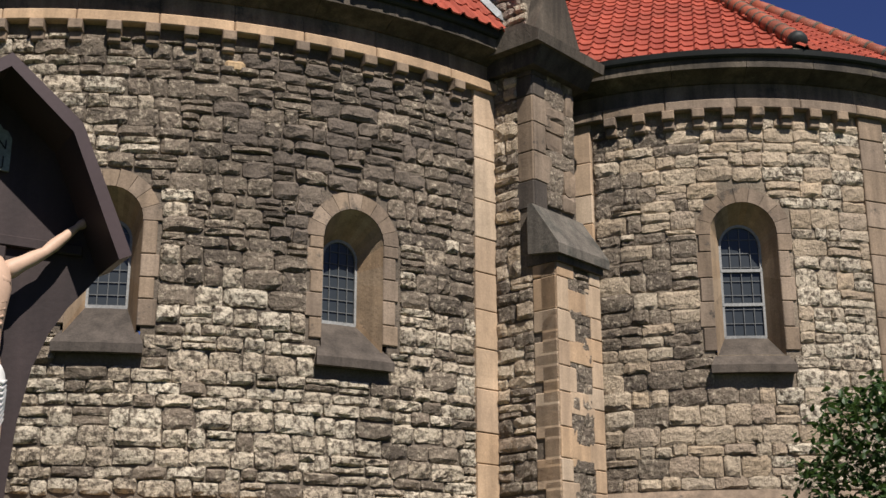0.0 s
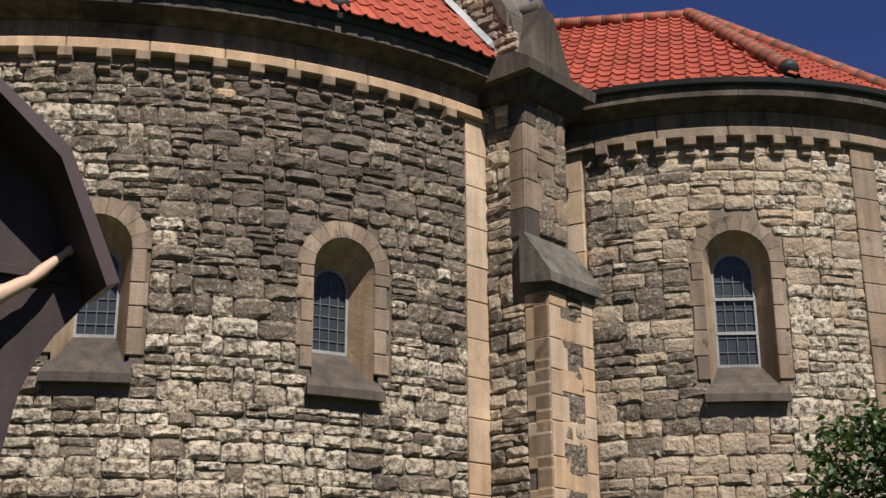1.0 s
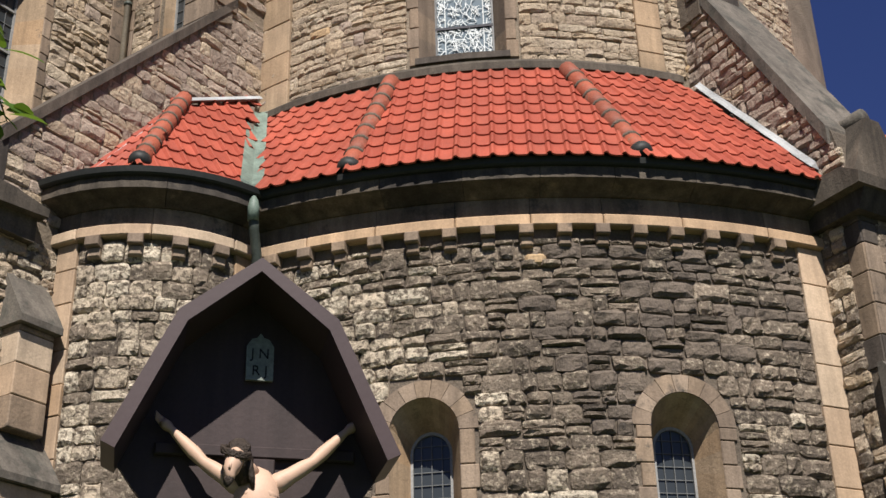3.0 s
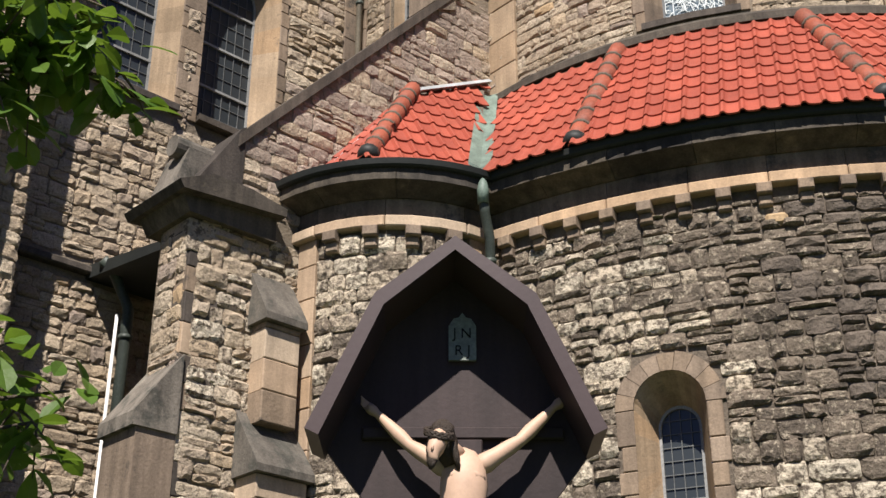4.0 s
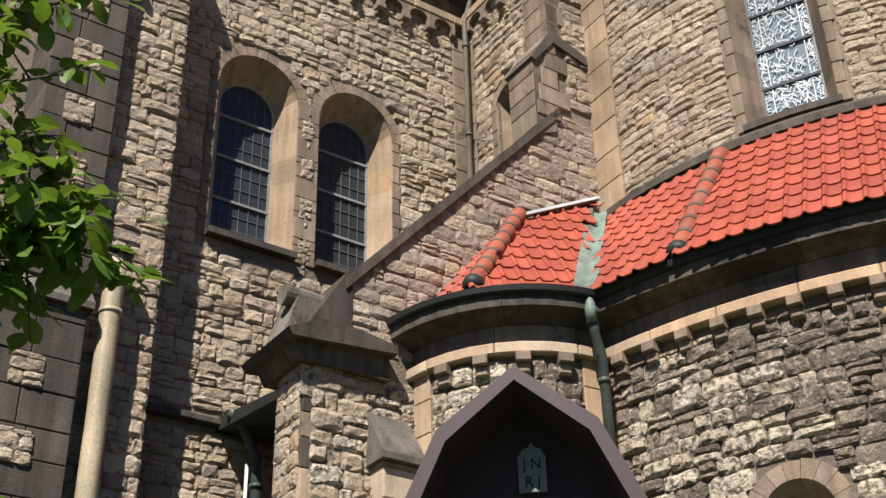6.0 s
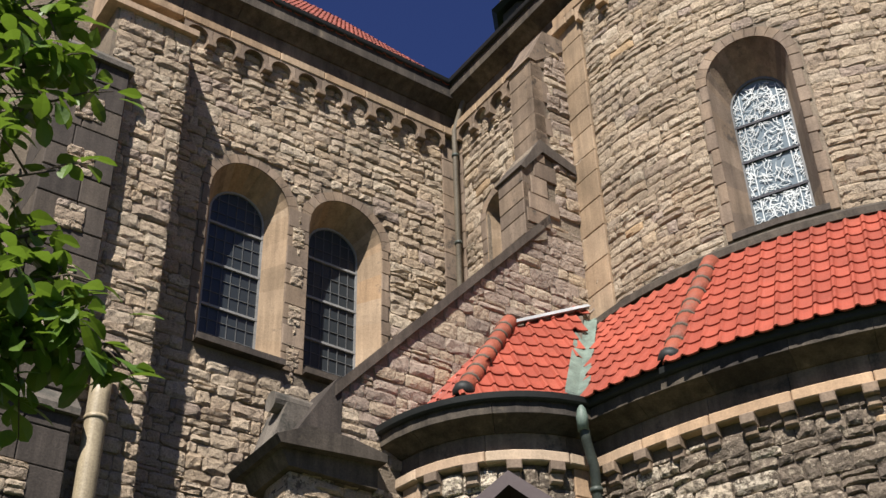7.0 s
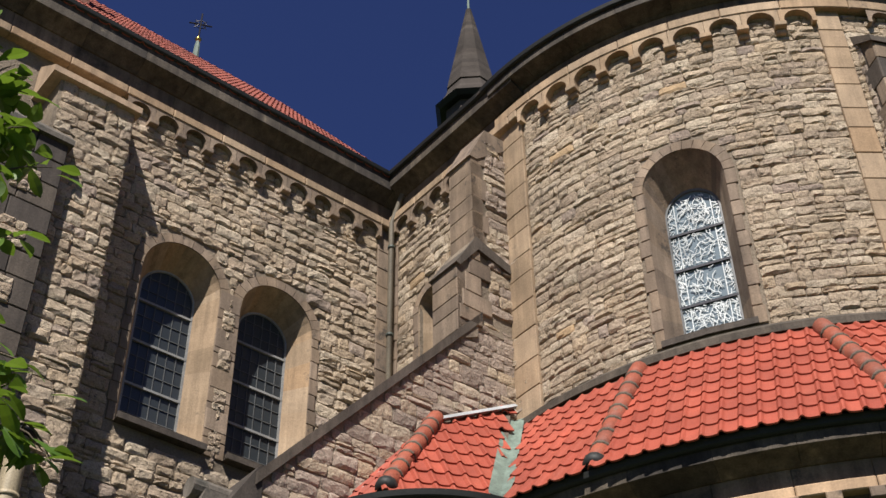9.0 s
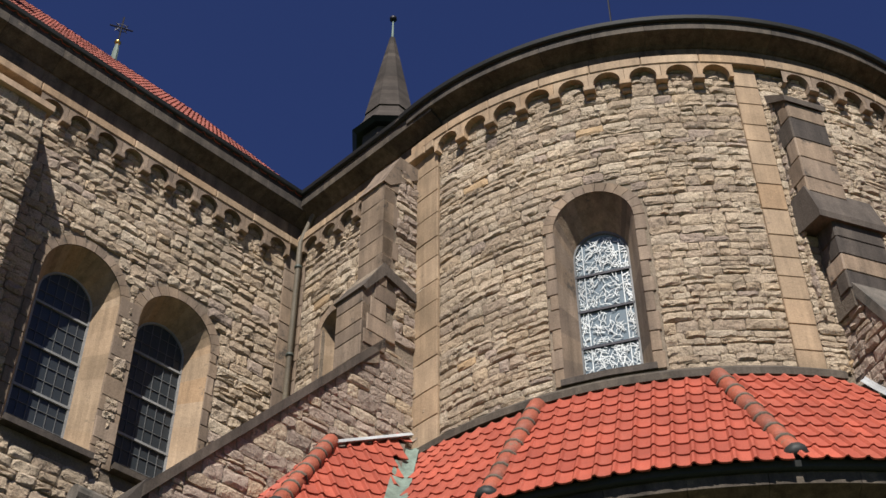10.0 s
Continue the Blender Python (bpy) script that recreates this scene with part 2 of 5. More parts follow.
def voussoir(g, w, sc, zc, r0, r1, a0, a1, d0, d1):
    verts = []
    for a in (a0, (a0 + a1) / 2, a1):
        for r in (r0, r1):
            for d in (d0, d1):
                verts.append(w.at(sc + r * math.cos(a), zc + r * math.sin(a), d))
    f = []
    for i in (0, 4):
        f += [(i + 1, i + 3, i + 7, i + 5), (i, i + 4, i + 6, i + 2), (i, i + 1, i + 5, i + 4), (i + 2, i + 6, i + 7, i + 3)]
    f += [(0, 2, 3, 1), (8, 9, 11, 10)]
    g.add(verts, f)


def tube(g, pts, radii, n=10, cap=True):
    pts = [Vector(p) for p in pts]
    verts, faces = [], []
    for i, p in enumerate(pts):
        t = (pts[min(i + 1, len(pts) - 1)] - pts[max(i - 1, 0)]).normalized()
        a = t.cross(Vector((0.31, 0.17, 0.93)) if abs(t.z) < 0.9 else Vector((1, 0, 0))).normalized()
        b = t.cross(a)
        r = radii[i] if isinstance(radii, (list, tuple)) else radii
        verts += [p + (a * math.cos(2 * math.pi * k / n) + b * math.sin(2 * math.pi * k / n)) * r for k in range(n)]
    for i in range(len(pts) - 1):
        faces += [(i * n + k, i * n + (k + 1) % n, (i + 1) * n + (k + 1) % n, (i + 1) * n + k) for k in range(n)]
    if cap:
        faces += [tuple(reversed(range(n))), tuple(range((len(pts) - 1) * n, len(pts) * n))]
    g.add(verts, faces)


# ---------------------------------------------------------------- rubble
def stone_shape(rng):
    """A rough-hewn face in a unit square, proud by up to one, its outline worn and uneven."""
    xs, ys = (-0.5, -0.33, 0.0, 0.33, 0.5), (-0.5, -0.26, 0.26, 0.5)
    lean, skew, verts = rng.uniform(-0.09, 0.09), rng.uniform(-0.07, 0.07), []
    for j, y in enumerate(ys):
        for i, x in enumerate(xs):
            corner, inner = i in (0, 4) and j in (0, 3), 0 < i < 4 and 0 < j < 3
            k = rng.uniform(0.82, 0.99) if corner else 1.0
            px, py = x * k + rng.uniform(-0.03, 0.03) + skew * y, y * k + rng.uniform(-0.06, 0.06) + lean * x
            verts.append([max(-0.5, min(0.5, px)), max(-0.53, min(0.53, py)), rng.uniform(0.6, 1.25) if inner else rng.uniform(0.25, 0.75)])
    ring = [0, 1, 2, 3, 4, 9, 14, 19, 18, 17, 16, 15, 10, 5]
    back = [[verts[i][0] * 1.04, verts[i][1] * 1.06, -0.6] for i in ring]
    faces = [(j * 5 + i, j * 5 + i + 1, j * 5 + i + 6, j * 5 + i + 5) for j in range(3) for i in range(4)]
    faces += [(20 + k, 20 + (k + 1) % 14, ring[(k + 1) % 14], ring[k]) for k in range(14)]
    return verts + back, faces


shape_rng = random.Random(5)
SHAPES = [stone_shape(shape_rng) for _ in range(44)]
SHAPE_MESH = {}


def shared_stone(k, mat):
    if (k, mat.name) not in SHAPE_MESH:
        SHAPE_MESH[k, mat.name] = mesh_of("stone", *SHAPES[k], mat)
    return SHAPE_MESH[k, mat.name]


def rubble(w, s0, s1, z0, z1, parent, pick, free=None, h=(0.13, 0.25), wd=(0.15, 0.46), near=None, seed=1, proud=0.046, keep=300, base=0.0, gap=0.007):
    """Coursed rubble between the limits where free(s, z) holds; near: the stretch of s whose stones are single parts."""
    rng = random.Random(seed)
    found = []
    z = z0
    while z < z1 - 0.05:
        hh = rng.uniform(*h)
        if z + hh > z1 - 0.06:
            hh = z1 - z
        runs, start, s = [], None, s0
        while s <= s1 + 1e-6:
            ok = s < s1 - 1e-6 and (free is None or (free(s, z + hh * 0.15) and free(s, z + hh * 0.85)))
            if ok and start is None:
                start = s
            if not ok and start is not None:
                runs.append((start, s))
                start = None
            s += 0.03
        if start is not None:
            runs.append((start, s1))
        for a, b in runs:
            x = a
            while x < b - 0.04:
                ww = rng.uniform(*wd) * (0.75 + hh * 1.6)
                if b - x - ww < 0.14:
                    ww = b - x
                if rng.random() < 0.14 and hh > 0.15:
                    k = rng.uniform(0.4, 0.6)
                    found.append((x, x + ww, z, z + hh * k))
                    found.append((x, x + ww, z + hh * k, z + hh))
                else:
                    found.append((x, x + ww, z + rng.uniform(-0.018, 0.018), z + hh + rng.uniform(-0.018, 0.018)))
                x += ww
        z += hh
    near = near or ((s0 + s1) / 2)
    order = sorted(found, key=lambda q: abs((q[0] + q[1]) / 2 - near))
    rest = {}
    for n, (a, b, c, d) in enumerate(order):
        if b - a < 0.05:
            continue
        sm, zm = (a + b) / 2, (c + d) / 2
        right, out = w.axes(sm)
        mat = pick(sm, zm, rng)
        k = rng.randrange(len(SHAPES))
        dep = proud * rng.uniform(0.6, 1.35)
        up = Vector((0, 0, 1))
        tilt = rng.uniform(-0.02, 0.02)
        right, up = (right + up * tilt).normalized(), (up - right * tilt).normalized()
        o = w.at(sm, zm, base)
        sx, sy = (b - a - gap) * rng.choice((1, -1)), (d - c - gap)
        if n < keep:
            ob = piece("stone", shared_stone(k, mat), parent)
            m = Matrix.Identity(4)
            sgn = -1 if sx < 0 else 1
            for i in range(3):
                m[i][0], m[i][1], m[i][2], m[i][3] = right[i] * abs(sx), up[i] * sy, out[i] * dep, o[i]
            ob.matrix_world = m
        else:
            g = rest.setdefault(mat.name, (mat, Geo()))[1]
            vv, ff = SHAPES[k]
            g.add([o + right * (p[0] * abs(sx)) + up * (p[1] * sy) + out * (p[2] * dep) for p in vv], ff)
    for mat, g in rest.values():
        tagged(piece("stones", g.mesh("stones", mat), parent), kind="stuff")


def backing(w, s0, s1, z0, z1, mat, free=None, thick=0.6, d=0.0, step=0.06):
    """The wall's body, with its thickness and with openings where free fails."""
    ns, nz = max(1, round((s1 - s0) / step)), max(1, round((z1 - z0) / step))
    ds, dz = (s1 - s0) / ns, (z1 - z0) / nz
    if free is None and isinstance(w, Flat):
        ns, nz, ds, dz = 1, 1, s1 - s0, z1 - z0
    cell = [[free is None or free(s0 + (i + 0.5) * ds, z0 + (j + 0.5) * dz) for j in range(nz)] for i in range(ns)]
    ids, verts, faces = {}, [], []

    def vid(i, j, k):
        if (i, j, k) not in ids:
            ids[i, j, k] = len(verts)
            verts.append(w.at(s0 + i * ds, z0 + j * dz, d if k == 0 else d - thick))
        return ids[i, j, k]

    def solid(i, j):
        return 0 <= i < ns and 0 <= j < nz and cell[i][j]

    for i in range(ns):
        for j in range(nz):
            if not cell[i][j]:
                continue
            faces.append((vid(i, j, 0), vid(i + 1, j, 0), vid(i + 1, j + 1, 0), vid(i, j + 1, 0)))
            faces.append((vid(i, j, 1), vid(i, j + 1, 1), vid(i + 1, j + 1, 1), vid(i + 1, j, 1)))
            for di, dj, a, b in ((-1, 0, (i, j), (i, j + 1)), (1, 0, (i + 1, j + 1), (i + 1, j)), (0, -1, (i + 1, j), (i, j)), (0, 1, (i, j + 1), (i + 1, j + 1))):
                if not solid(i + di, j + dj):
                    faces.append((vid(*a, 0), vid(*b, 0), vid(*b, 1), vid(*a, 1)))
    return mesh_of("wall", verts, faces, mat)


def arch_free(sc, z0, zs, half):
    """True outside a round-headed opening with its springing at zs."""
    def free(s, z):
        x = abs(s - sc)
        return not (z0 < z < zs and x < half or z >= zs and math.hypot(x, z - zs) < half)
    return free


def both(*tests):
    return lambda s, z: all(t(s, z) for t in tests)


# ---------------------------------------------------------------- windows
def outline(half, z0, zs, n=14):
    pts = [(-half, z0 + (zs - z0) * i / 6) for i in range(7)]
    pts += [(-half * math.cos(math.pi * i / n), zs + half * math.sin(math.pi * i / n)) for i in range(1, n)]
    return pts + [(half, zs + (z0 - zs) * i / 6) for i in range(7)]


def strip_bar(g, w, a, b, d, width, thick=0.012):
    """A flat bar from a to b, points (s, z) on the wall at depth d."""
    dx, dz = b[0] - a[0], b[1] - a[1]
    ln = math.hypot(dx, dz) or 1
    nx, nz = -dz / ln * width / 2, dx / ln * width / 2
    v = [w.at(p[0] + k * nx, p[1] + k * nz, d + e) for e in (0, thick) for p in (a, b) for k in (-1, 1)]
    g.add(v, [(4, 6, 7, 5), (0, 1, 3, 2), (0, 2, 6, 4), (1, 5, 7, 3), (0, 4, 5, 1), (2, 3, 7, 6)])


def window(name, label, w, sc, zg, half, zs, sur, ghalf, depth, sill_z, sill_half, m_sur, m_rev, cols=4, rows=10, saddles=(), glaze=M_GLASS, splay_zs=None, jamb_z=None, came=M_CAME, lip=0.10, sill_mat=M_SILL, seed=3):
    rng = random.Random(seed)
    win = thing(name, label, "window", "structure")
    gzs = splay_zs or zs
    jz = jamb_z if jamb_z is not None else sill_z
    # dressed stones round the opening
    z = jz
    k = 0
    while z < zs - 0.04:
        h = min(rng.uniform(0.24, 0.36), zs - z)
        if zs - z - h < 0.12:
            h = zs - z
        for sg in (-1, 1):
            wide = sur * (1.0 if (k + (sg > 0)) % 2 else rng.uniform(0.72, 0.85))
            g = Geo()
            a, b = sorted((sc + sg * half, sc + sg * (half + wide)))
            block(g, w, a, b, z + 0.004, z + h - 0.004, -0.25, 0.028, 0.01)
            piece("jamb_stone", g.mesh("jamb_stone", m_sur), win)
        z += h
        k += 1
    nv = 9 if half < 0.5 else 13
    for i in range(nv):
        g = Geo()
        a0, a1 = math.pi * i / nv, math.pi * (i + 1) / nv
        voussoir(g, w, sc, zs, half, half + sur * rng.uniform(0.94, 1.04), a0 + 0.006, a1 - 0.006, -0.25, 0.03)
        piece("voussoir", g.mesh("voussoir", m_sur), win)
    # splayed reveal
    g = Geo()
    po, pi_ = outline(half, sill_z, zs), outline(ghalf, zg - 0.02, gzs)
    for i in range(len(po) - 1):
        a, b, c, e = po[i], po[i + 1], pi_[i + 1], pi_[i]
        g.add([w.at(sc + a[0], a[1], 0.012), w.at(sc + b[0], b[1], 0.012), w.at(sc + c[0], c[1], -depth), w.at(sc + e[0], e[1], -depth)], [(0, 1, 2, 3)])
    piece("reveal", g.mesh("reveal", m_rev), win)
    # sloping sill
    g = Geo()
    drop = sill_z + 0.10
    prof = [(ghalf + 0.02, zg, -depth - 0.05), (ghalf + 0.02, zg, -depth), (sill_half, drop, lip), (sill_half, sill_z, lip), (sill_half * 0.98, sill_z, -0.2)]
    v = [w.at(sc + sg * h, z, d) for sg in (-1, 0, 1) for h, z, d in prof]
    n = len(prof)
    f = [(i + q * n, i + 1 + q * n, i + 1 + (q + 1) * n, i + (q + 1) * n) for q in (0, 1) for i in range(n - 1)]
    f += [tuple(range(n)), tuple(reversed(range(2 * n, 3 * n)))]
    g.add(v, f)
    piece("sill", g.mesh("sill", sill_mat), win, "weathered sloping stone sill")
    # pane, frame, leading
    g = Geo()
    pin = outline(ghalf, zg, gzs)
    g.add([w.at(sc + a, b, -depth - 0.02) for a, b in pin], [tuple(reversed(range(len(pin))))])
    piece("pane", g.mesh("pane", glaze), win)
    g = Geo()
    for i in range(len(pin)):
        a, b = pin[i], pin[(i + 1) % len(pin)]
        strip_bar(g, w, (sc + a[0], a[1]), (sc + b[0], b[1]), -depth - 0.015, 0.05, 0.03)
    piece("window_frame", g.mesh("window_frame", M_FRAME if came is M_CAME else M_CAME), win)

    def top_at(x):
        return gzs + math.sqrt(max(0.0, ghalf * ghalf - x * x))

    g = Geo()
    for c in range(1, cols):
        x = -ghalf + 2 * ghalf * c / cols
        strip_bar(g, w, (sc + x, zg), (sc + x, top_at(x)), -depth - 0.017, 0.010)
    for r in range(1, rows):
        zz = zg + (gzs + ghalf - zg) * r / rows
        x = ghalf if zz < gzs else math.sqrt(max(0, ghalf ** 2 - (zz - gzs) ** 2))
        strip_bar(g, w, (sc - x, zz), (sc + x, zz), -depth - 0.017, 0.010)
    if g.v:
        piece("leading", g.mesh("leading", came), win)
    for zz in saddles:
        g = Geo()
        x = ghalf if zz < gzs else math.sqrt(max(0, ghalf ** 2 - (zz - gzs) ** 2))
        strip_bar(g, w, (sc - x, zz), (sc + x, zz), -depth - 0.01, 0.04, 0.03)
        piece("saddle_bar", g.mesh("saddle_bar", M_FRAME if came is M_CAME else M_IRON), win)
    return win


def pilaster(name, label, w, s0, s1, z0, z1, mat, proud=0.05, seed=2):
    rng = random.Random(seed)
    st = thing(name, label, "pilaster strip", "structure")
    z = z0
    while z < z1 - 0.02:
        h = rng.uniform(0.36, 0.56)
        if z1 - z - h < 0.25:
            h = z1 - z
        g = Geo()
        block(g, w, s0, s1, z + 0.004, z + h - 0.004, -0.2, proud + rng.uniform(-0.004, 0.004), 0.01)
        piece("ashlar_block", g.mesh("ashlar_block", mat), st)
        z += h
    return st


def cornice(name, label, w, s0, s1, zb, ze, over, n, gutter=True, band=M_BUFF, band_h=0.14, band_d=0.13):
    """A band at zb, a blackened hollow moulding with painted shade above it and a gutter at ze."""
    co = thing(name, label, "cornice", "structure")
    rng = random.Random(4)
    s = s0
    while s < s1 - 0.05:
        ln = min(rng.uniform(0.8, 1.1), s1 - s)
        g = Geo()
        block(g, w, s + 0.004, s + ln - 0.004, zb - band_h, zb, -0.25, band_d, 0.015)
        piece("band_stone", g.mesh("band_stone", band), co)
        g = Geo()
        h = ze - zb
        cuts = max(2, int(ln / 0.2)) if isinstance(w, Drum) else 1
        prof = [(-0.3, zb + 0.002), (0.06, zb + 0.002), (0.06, zb + 0.42 * h), (-0.3, zb + 0.42 * h)]
        sweep(g, w, s + 0.003, s + ln - 0.003, prof, cuts)
        piece("fascia_stone", g.mesh("fascia_stone", M_FASCIA), co, "weathered brown fascia stone")
        g = Geo()
        face = over - 0.07
        prof = [(-0.3, zb + 0.424 * h), (0.09, zb + 0.424 * h), (0.13, zb + 0.47 * h), (face * 0.62, zb + 0.54 * h), (face * 0.92, zb + 0.60 * h), (face, zb + 0.62 * h), (face, ze - 0.05), (-0.3, ze - 0.05)]
        sweep(g, w, s + 0.12, s + ln + 0.114, prof, cuts)
        # darker than its soot alone: the colour also carries the shade below the gutter
        piece("moulding_stone", g.mesh("moulding_stone", M_DARK), co, "soot-blackened projecting moulded stone darkened for the gutter's shade")
        s += ln
    if gutter:
        g = Geo()
        r = 0.055
        prof = [(over - 0.12, ze), (over - 0.12, ze - 0.045)] + [(over - r + r * math.cos(a), ze - 0.02 + r * math.sin(a)) for a in [math.pi * (1 + k / 6) for k in range(7)]] + [(over + 0.01, ze + 0.02), (over - 0.02, ze + 0.01), (over - r, ze - 0.06)]
        sweep(g, w, s0, s1, prof, n)
        piece("gutter", g.mesh("gutter", M_GUTTER), co, "dark half-round metal gutter")
    return co


def corbels(parent, w, s0, s1, count, z0, z1, mat, width=0.16, out=0.17):
    for i in range(count):
        s = s0 + (s1 - s0) * (i + 0.5) / count
        zm = (z0 + z1) / 2
        g = Geo()
        block(g, w, s - width / 2, s + width / 2, zm, z1, -0.1, out, 0.012)
        block(g, w, s - width * 0.46, s + width * 0.46, z0, zm, -0.1, out * 0.62, 0.02)
        piece("corbel", g.mesh("corbel", mat), parent)


def arch_frieze(parent, w, s0, s1, count, ztop, mat, fill, proud=0.15, leg=0.16):
    """Round blind arches on small corbels, cut into a band."""
    p = (s1 - s0) / count
    r = p * 0.37
    zc = ztop - r - 0.05
    for i in range(count):
        a, m, b = s0 + i * p, s0 + (i + 0.5) * p, s0 + (i + 1) * p
        g = Geo()
        arc = [(m + r * math.cos(t), zc + r * math.sin(t)) for t in [math.pi * (1 - k / 10) for k in range(11)]]
        top = [(a + 0.003 + (p - 0.006) * k / 10, ztop) for k in range(11)]
        low = zc - 0.06
        arc = [(m - r, low)] + arc + [(m + r, low)]
        top = [(a + 0.003, low)] + top + [(b - 0.003, low)]
        n = len(arc)
        v = [w.at(s, z, d) for d in (proud, -0.05) for row in (arc, top) for s, z in row]
        f = []
        for k in range(n - 1):
            f += [(k, k + n, k + n + 1, k + 1), (k, k + 1, 2 * n + k + 1, 2 * n + k)]
        f += [(0, 2 * n, 3 * n, n), (n - 1, 2 * n - 1, 4 * n - 1, 3 * n - 1)]
        g.add(v, f)
        piece("frieze_arch", g.mesh("frieze_arch", mat), parent)
        g = Geo()
        wd = p - 2 * r
        for s in (b,) if i < count - 1 else ():
            block(g, w, s - wd * 0.62, s + wd * 0.62, low - 0.10, low, -0.05, proud + 0.03, 0.012)
            block(g, w, s - wd * 0.5, s + wd * 0.5, low - 0.2, low - 0.10, -0.05, proud * 0.6, 0.02)
        if g.v:
            piece("frieze_corbel", g.mesh("frieze_corbel", mat), parent)


# ---------------------------------------------------------------- clay roofs
def tile_mesh(wd=0.212, ln=0.45):
    """One S-shaped pantile, x across, y up the slope, z proud."""
    prof = []
    for i in range(10):
        x = i / 9
        z = 0.034 * math.sin(math.pi * min(1, x / 0.36)) if x < 0.36 else -0.006 * math.sin(math.pi * (x - 0.36) / 0.64)
        prof.append(((x - 0.5) * wd * 1.06, z))
    v = [(x, -0.02, z + 0.032) for x, z in prof] + [(x, ln, z + 0.006) for x, z in prof] + [(x, -0.02, z + 0.012) for x, z in prof]
    n = len(prof)
    f = [(i, i + 1, n + i + 1, n + i) for i in range(n - 1)] + [(2 * n + i, 2 * n + i + 1, i + 1, i) for i in range(n - 1)]
    return v, f


TILE_V, TILE_F = tile_mesh()
TILE_MESH = mesh_of("roof_tile", TILE_V, TILE_F, M_TILE, smooth=False)
DULL_TILE_MESH = mesh_of("roof_tile", TILE_V, TILE_F, M_TILE_DULL, smooth=False)


def inside(poly, x, y):
    hit, n = False, len(poly)
    for i in range(n):
        (x1, y1), (x2, y2) = poly[i], poly[(i + 1) % n]
        if (y1 > y) != (y2 > y) and x < (x2 - x1) * (y - y1) / (y2 - y1) + x1:
            hit = not hit
    return hit


def tiled_facet(parent, corners, eave, keep=110, wd=0.212, row=0.39, seed=1, cone=None, mat=M_TILE):
    """Tiles over a plane polygon; eave: two indices of corners along the foot. Under them a board deck."""
    rng = random.Random(seed)
    pts = [Vector(c) for c in corners]
    a, b = pts[eave[0]], pts[eave[1]]
    ex = Vector((b.x - a.x, b.y - a.y, 0)).normalized()
    far = max(pts, key=lambda p: p.z)
    gy = far - a
    gy = (gy - ex * gy.dot(ex)).normalized()
    nz = ex.cross(gy)
    flat = [((p - a).dot(ex), (p - a).dot(gy)) for p in pts]
    deck = Geo()
    if cone:
        c, r0, z0, r1, z1 = cone
        low = [Vector((p.x, p.y, z0 + (r0 - math.hypot(p.x - c[0], p.y - c[1])) / (r0 - r1) * (z1 - z0))) for p in pts]
        k = len(pts) // 2
        for q in low[:k]:
            q.x, q.y = c[0] + (q.x - c[0]) * 0.978, c[1] + (q.y - c[1]) * 0.978
        under = [q - Vector((0, 0, 0.09)) for q in low]
        deck.add(low + under, [(i, i + 1, 2 * k - 2 - i, 2 * k - 1 - i) for i in range(k - 1)] + [(2 * k + i, 4 * k - 1 - i, 4 * k - 2 - i, 2 * k + i + 1) for i in range(k - 1)] + [(i, i + 2 * k, i + 1 + 2 * k, i + 1) for i in range(k - 1)])
    else:
        deck.add([p - nz * 0.01 for p in pts] + [p - nz * 0.09 for p in pts], [tuple(range(len(pts))), tuple(reversed(range(len(pts), 2 * len(pts))))] + [(i, i + len(pts), (i + 1) % len(pts) + len(pts), (i + 1) % len(pts)) for i in range(len(pts))])
    piece("roof_deck", deck.mesh("roof_deck", M_RIDGE_MORTAR), parent)
    x0, x1 = min(p[0] for p in flat), max(p[0] for p in flat)
    y0, y1 = min(p[1] for p in flat), max(p[1] for p in flat)
    rest, count = Geo(), 0
    for i in range(int((x1 - x0) / wd) + 2):
        x = x0 + (i + 0.5) * wd
        foot = y0
        if cone:
            foot = y0 - 0.6
            while foot < y1 and (a + ex * x + gy * foot - Vector((cone[0][0], cone[0][1], 0))).xy.length > cone[1] + 0.03:
                foot += 0.01
        for j in range(int((y1 - foot) / row) + 2):
            y = foot + j * row
            if not inside(flat, x, max(y + row * 0.5, y0 + 0.3) if cone and j == 0 else y + row * 0.5):
                continue
            o = a + ex * (x + rng.uniform(-0.004, 0.004)) + gy * (y + rng.uniform(-0.006, 0.006)) + nz * rng.uniform(0, 0.006)
            ex_, gy_, nz_ = ex, gy, nz
            if cone:
                c, r0, z0, r1, z1 = cone
                rad = Vector((o.x - c[0], o.y - c[1], 0))
                o.z = z0 + (r0 - rad.length) / (r0 - r1) * (z1 - z0) + 0.02
                rad.normalize()
                nz_ = (rad * (z1 - z0) + Vector((0, 0, r0 - r1))).normalized()
                ex_ = (ex - nz_ * ex.dot(nz_)).normalized()
                gy_ = nz_.cross(ex_)
            if count < keep:
                ob = piece("roof_tile", TILE_MESH if mat is M_TILE else DULL_TILE_MESH, parent)
                m = Matrix.Identity(4)
                for k in range(3):
                    m[k][0], m[k][1], m[k][2], m[k][3] = ex_[k], gy_[k], nz_[k], o[k]
                ob.matrix_world = m
            else:
                rest.add([o + ex_ * p[0] + gy_ * p[1] + nz_ * p[2] for p in TILE_V], TILE_F)
            count += 1
    if rest.v:
        tagged(piece("roof_tiles", rest.mesh("roof_tiles", mat), parent), kind="stuff")


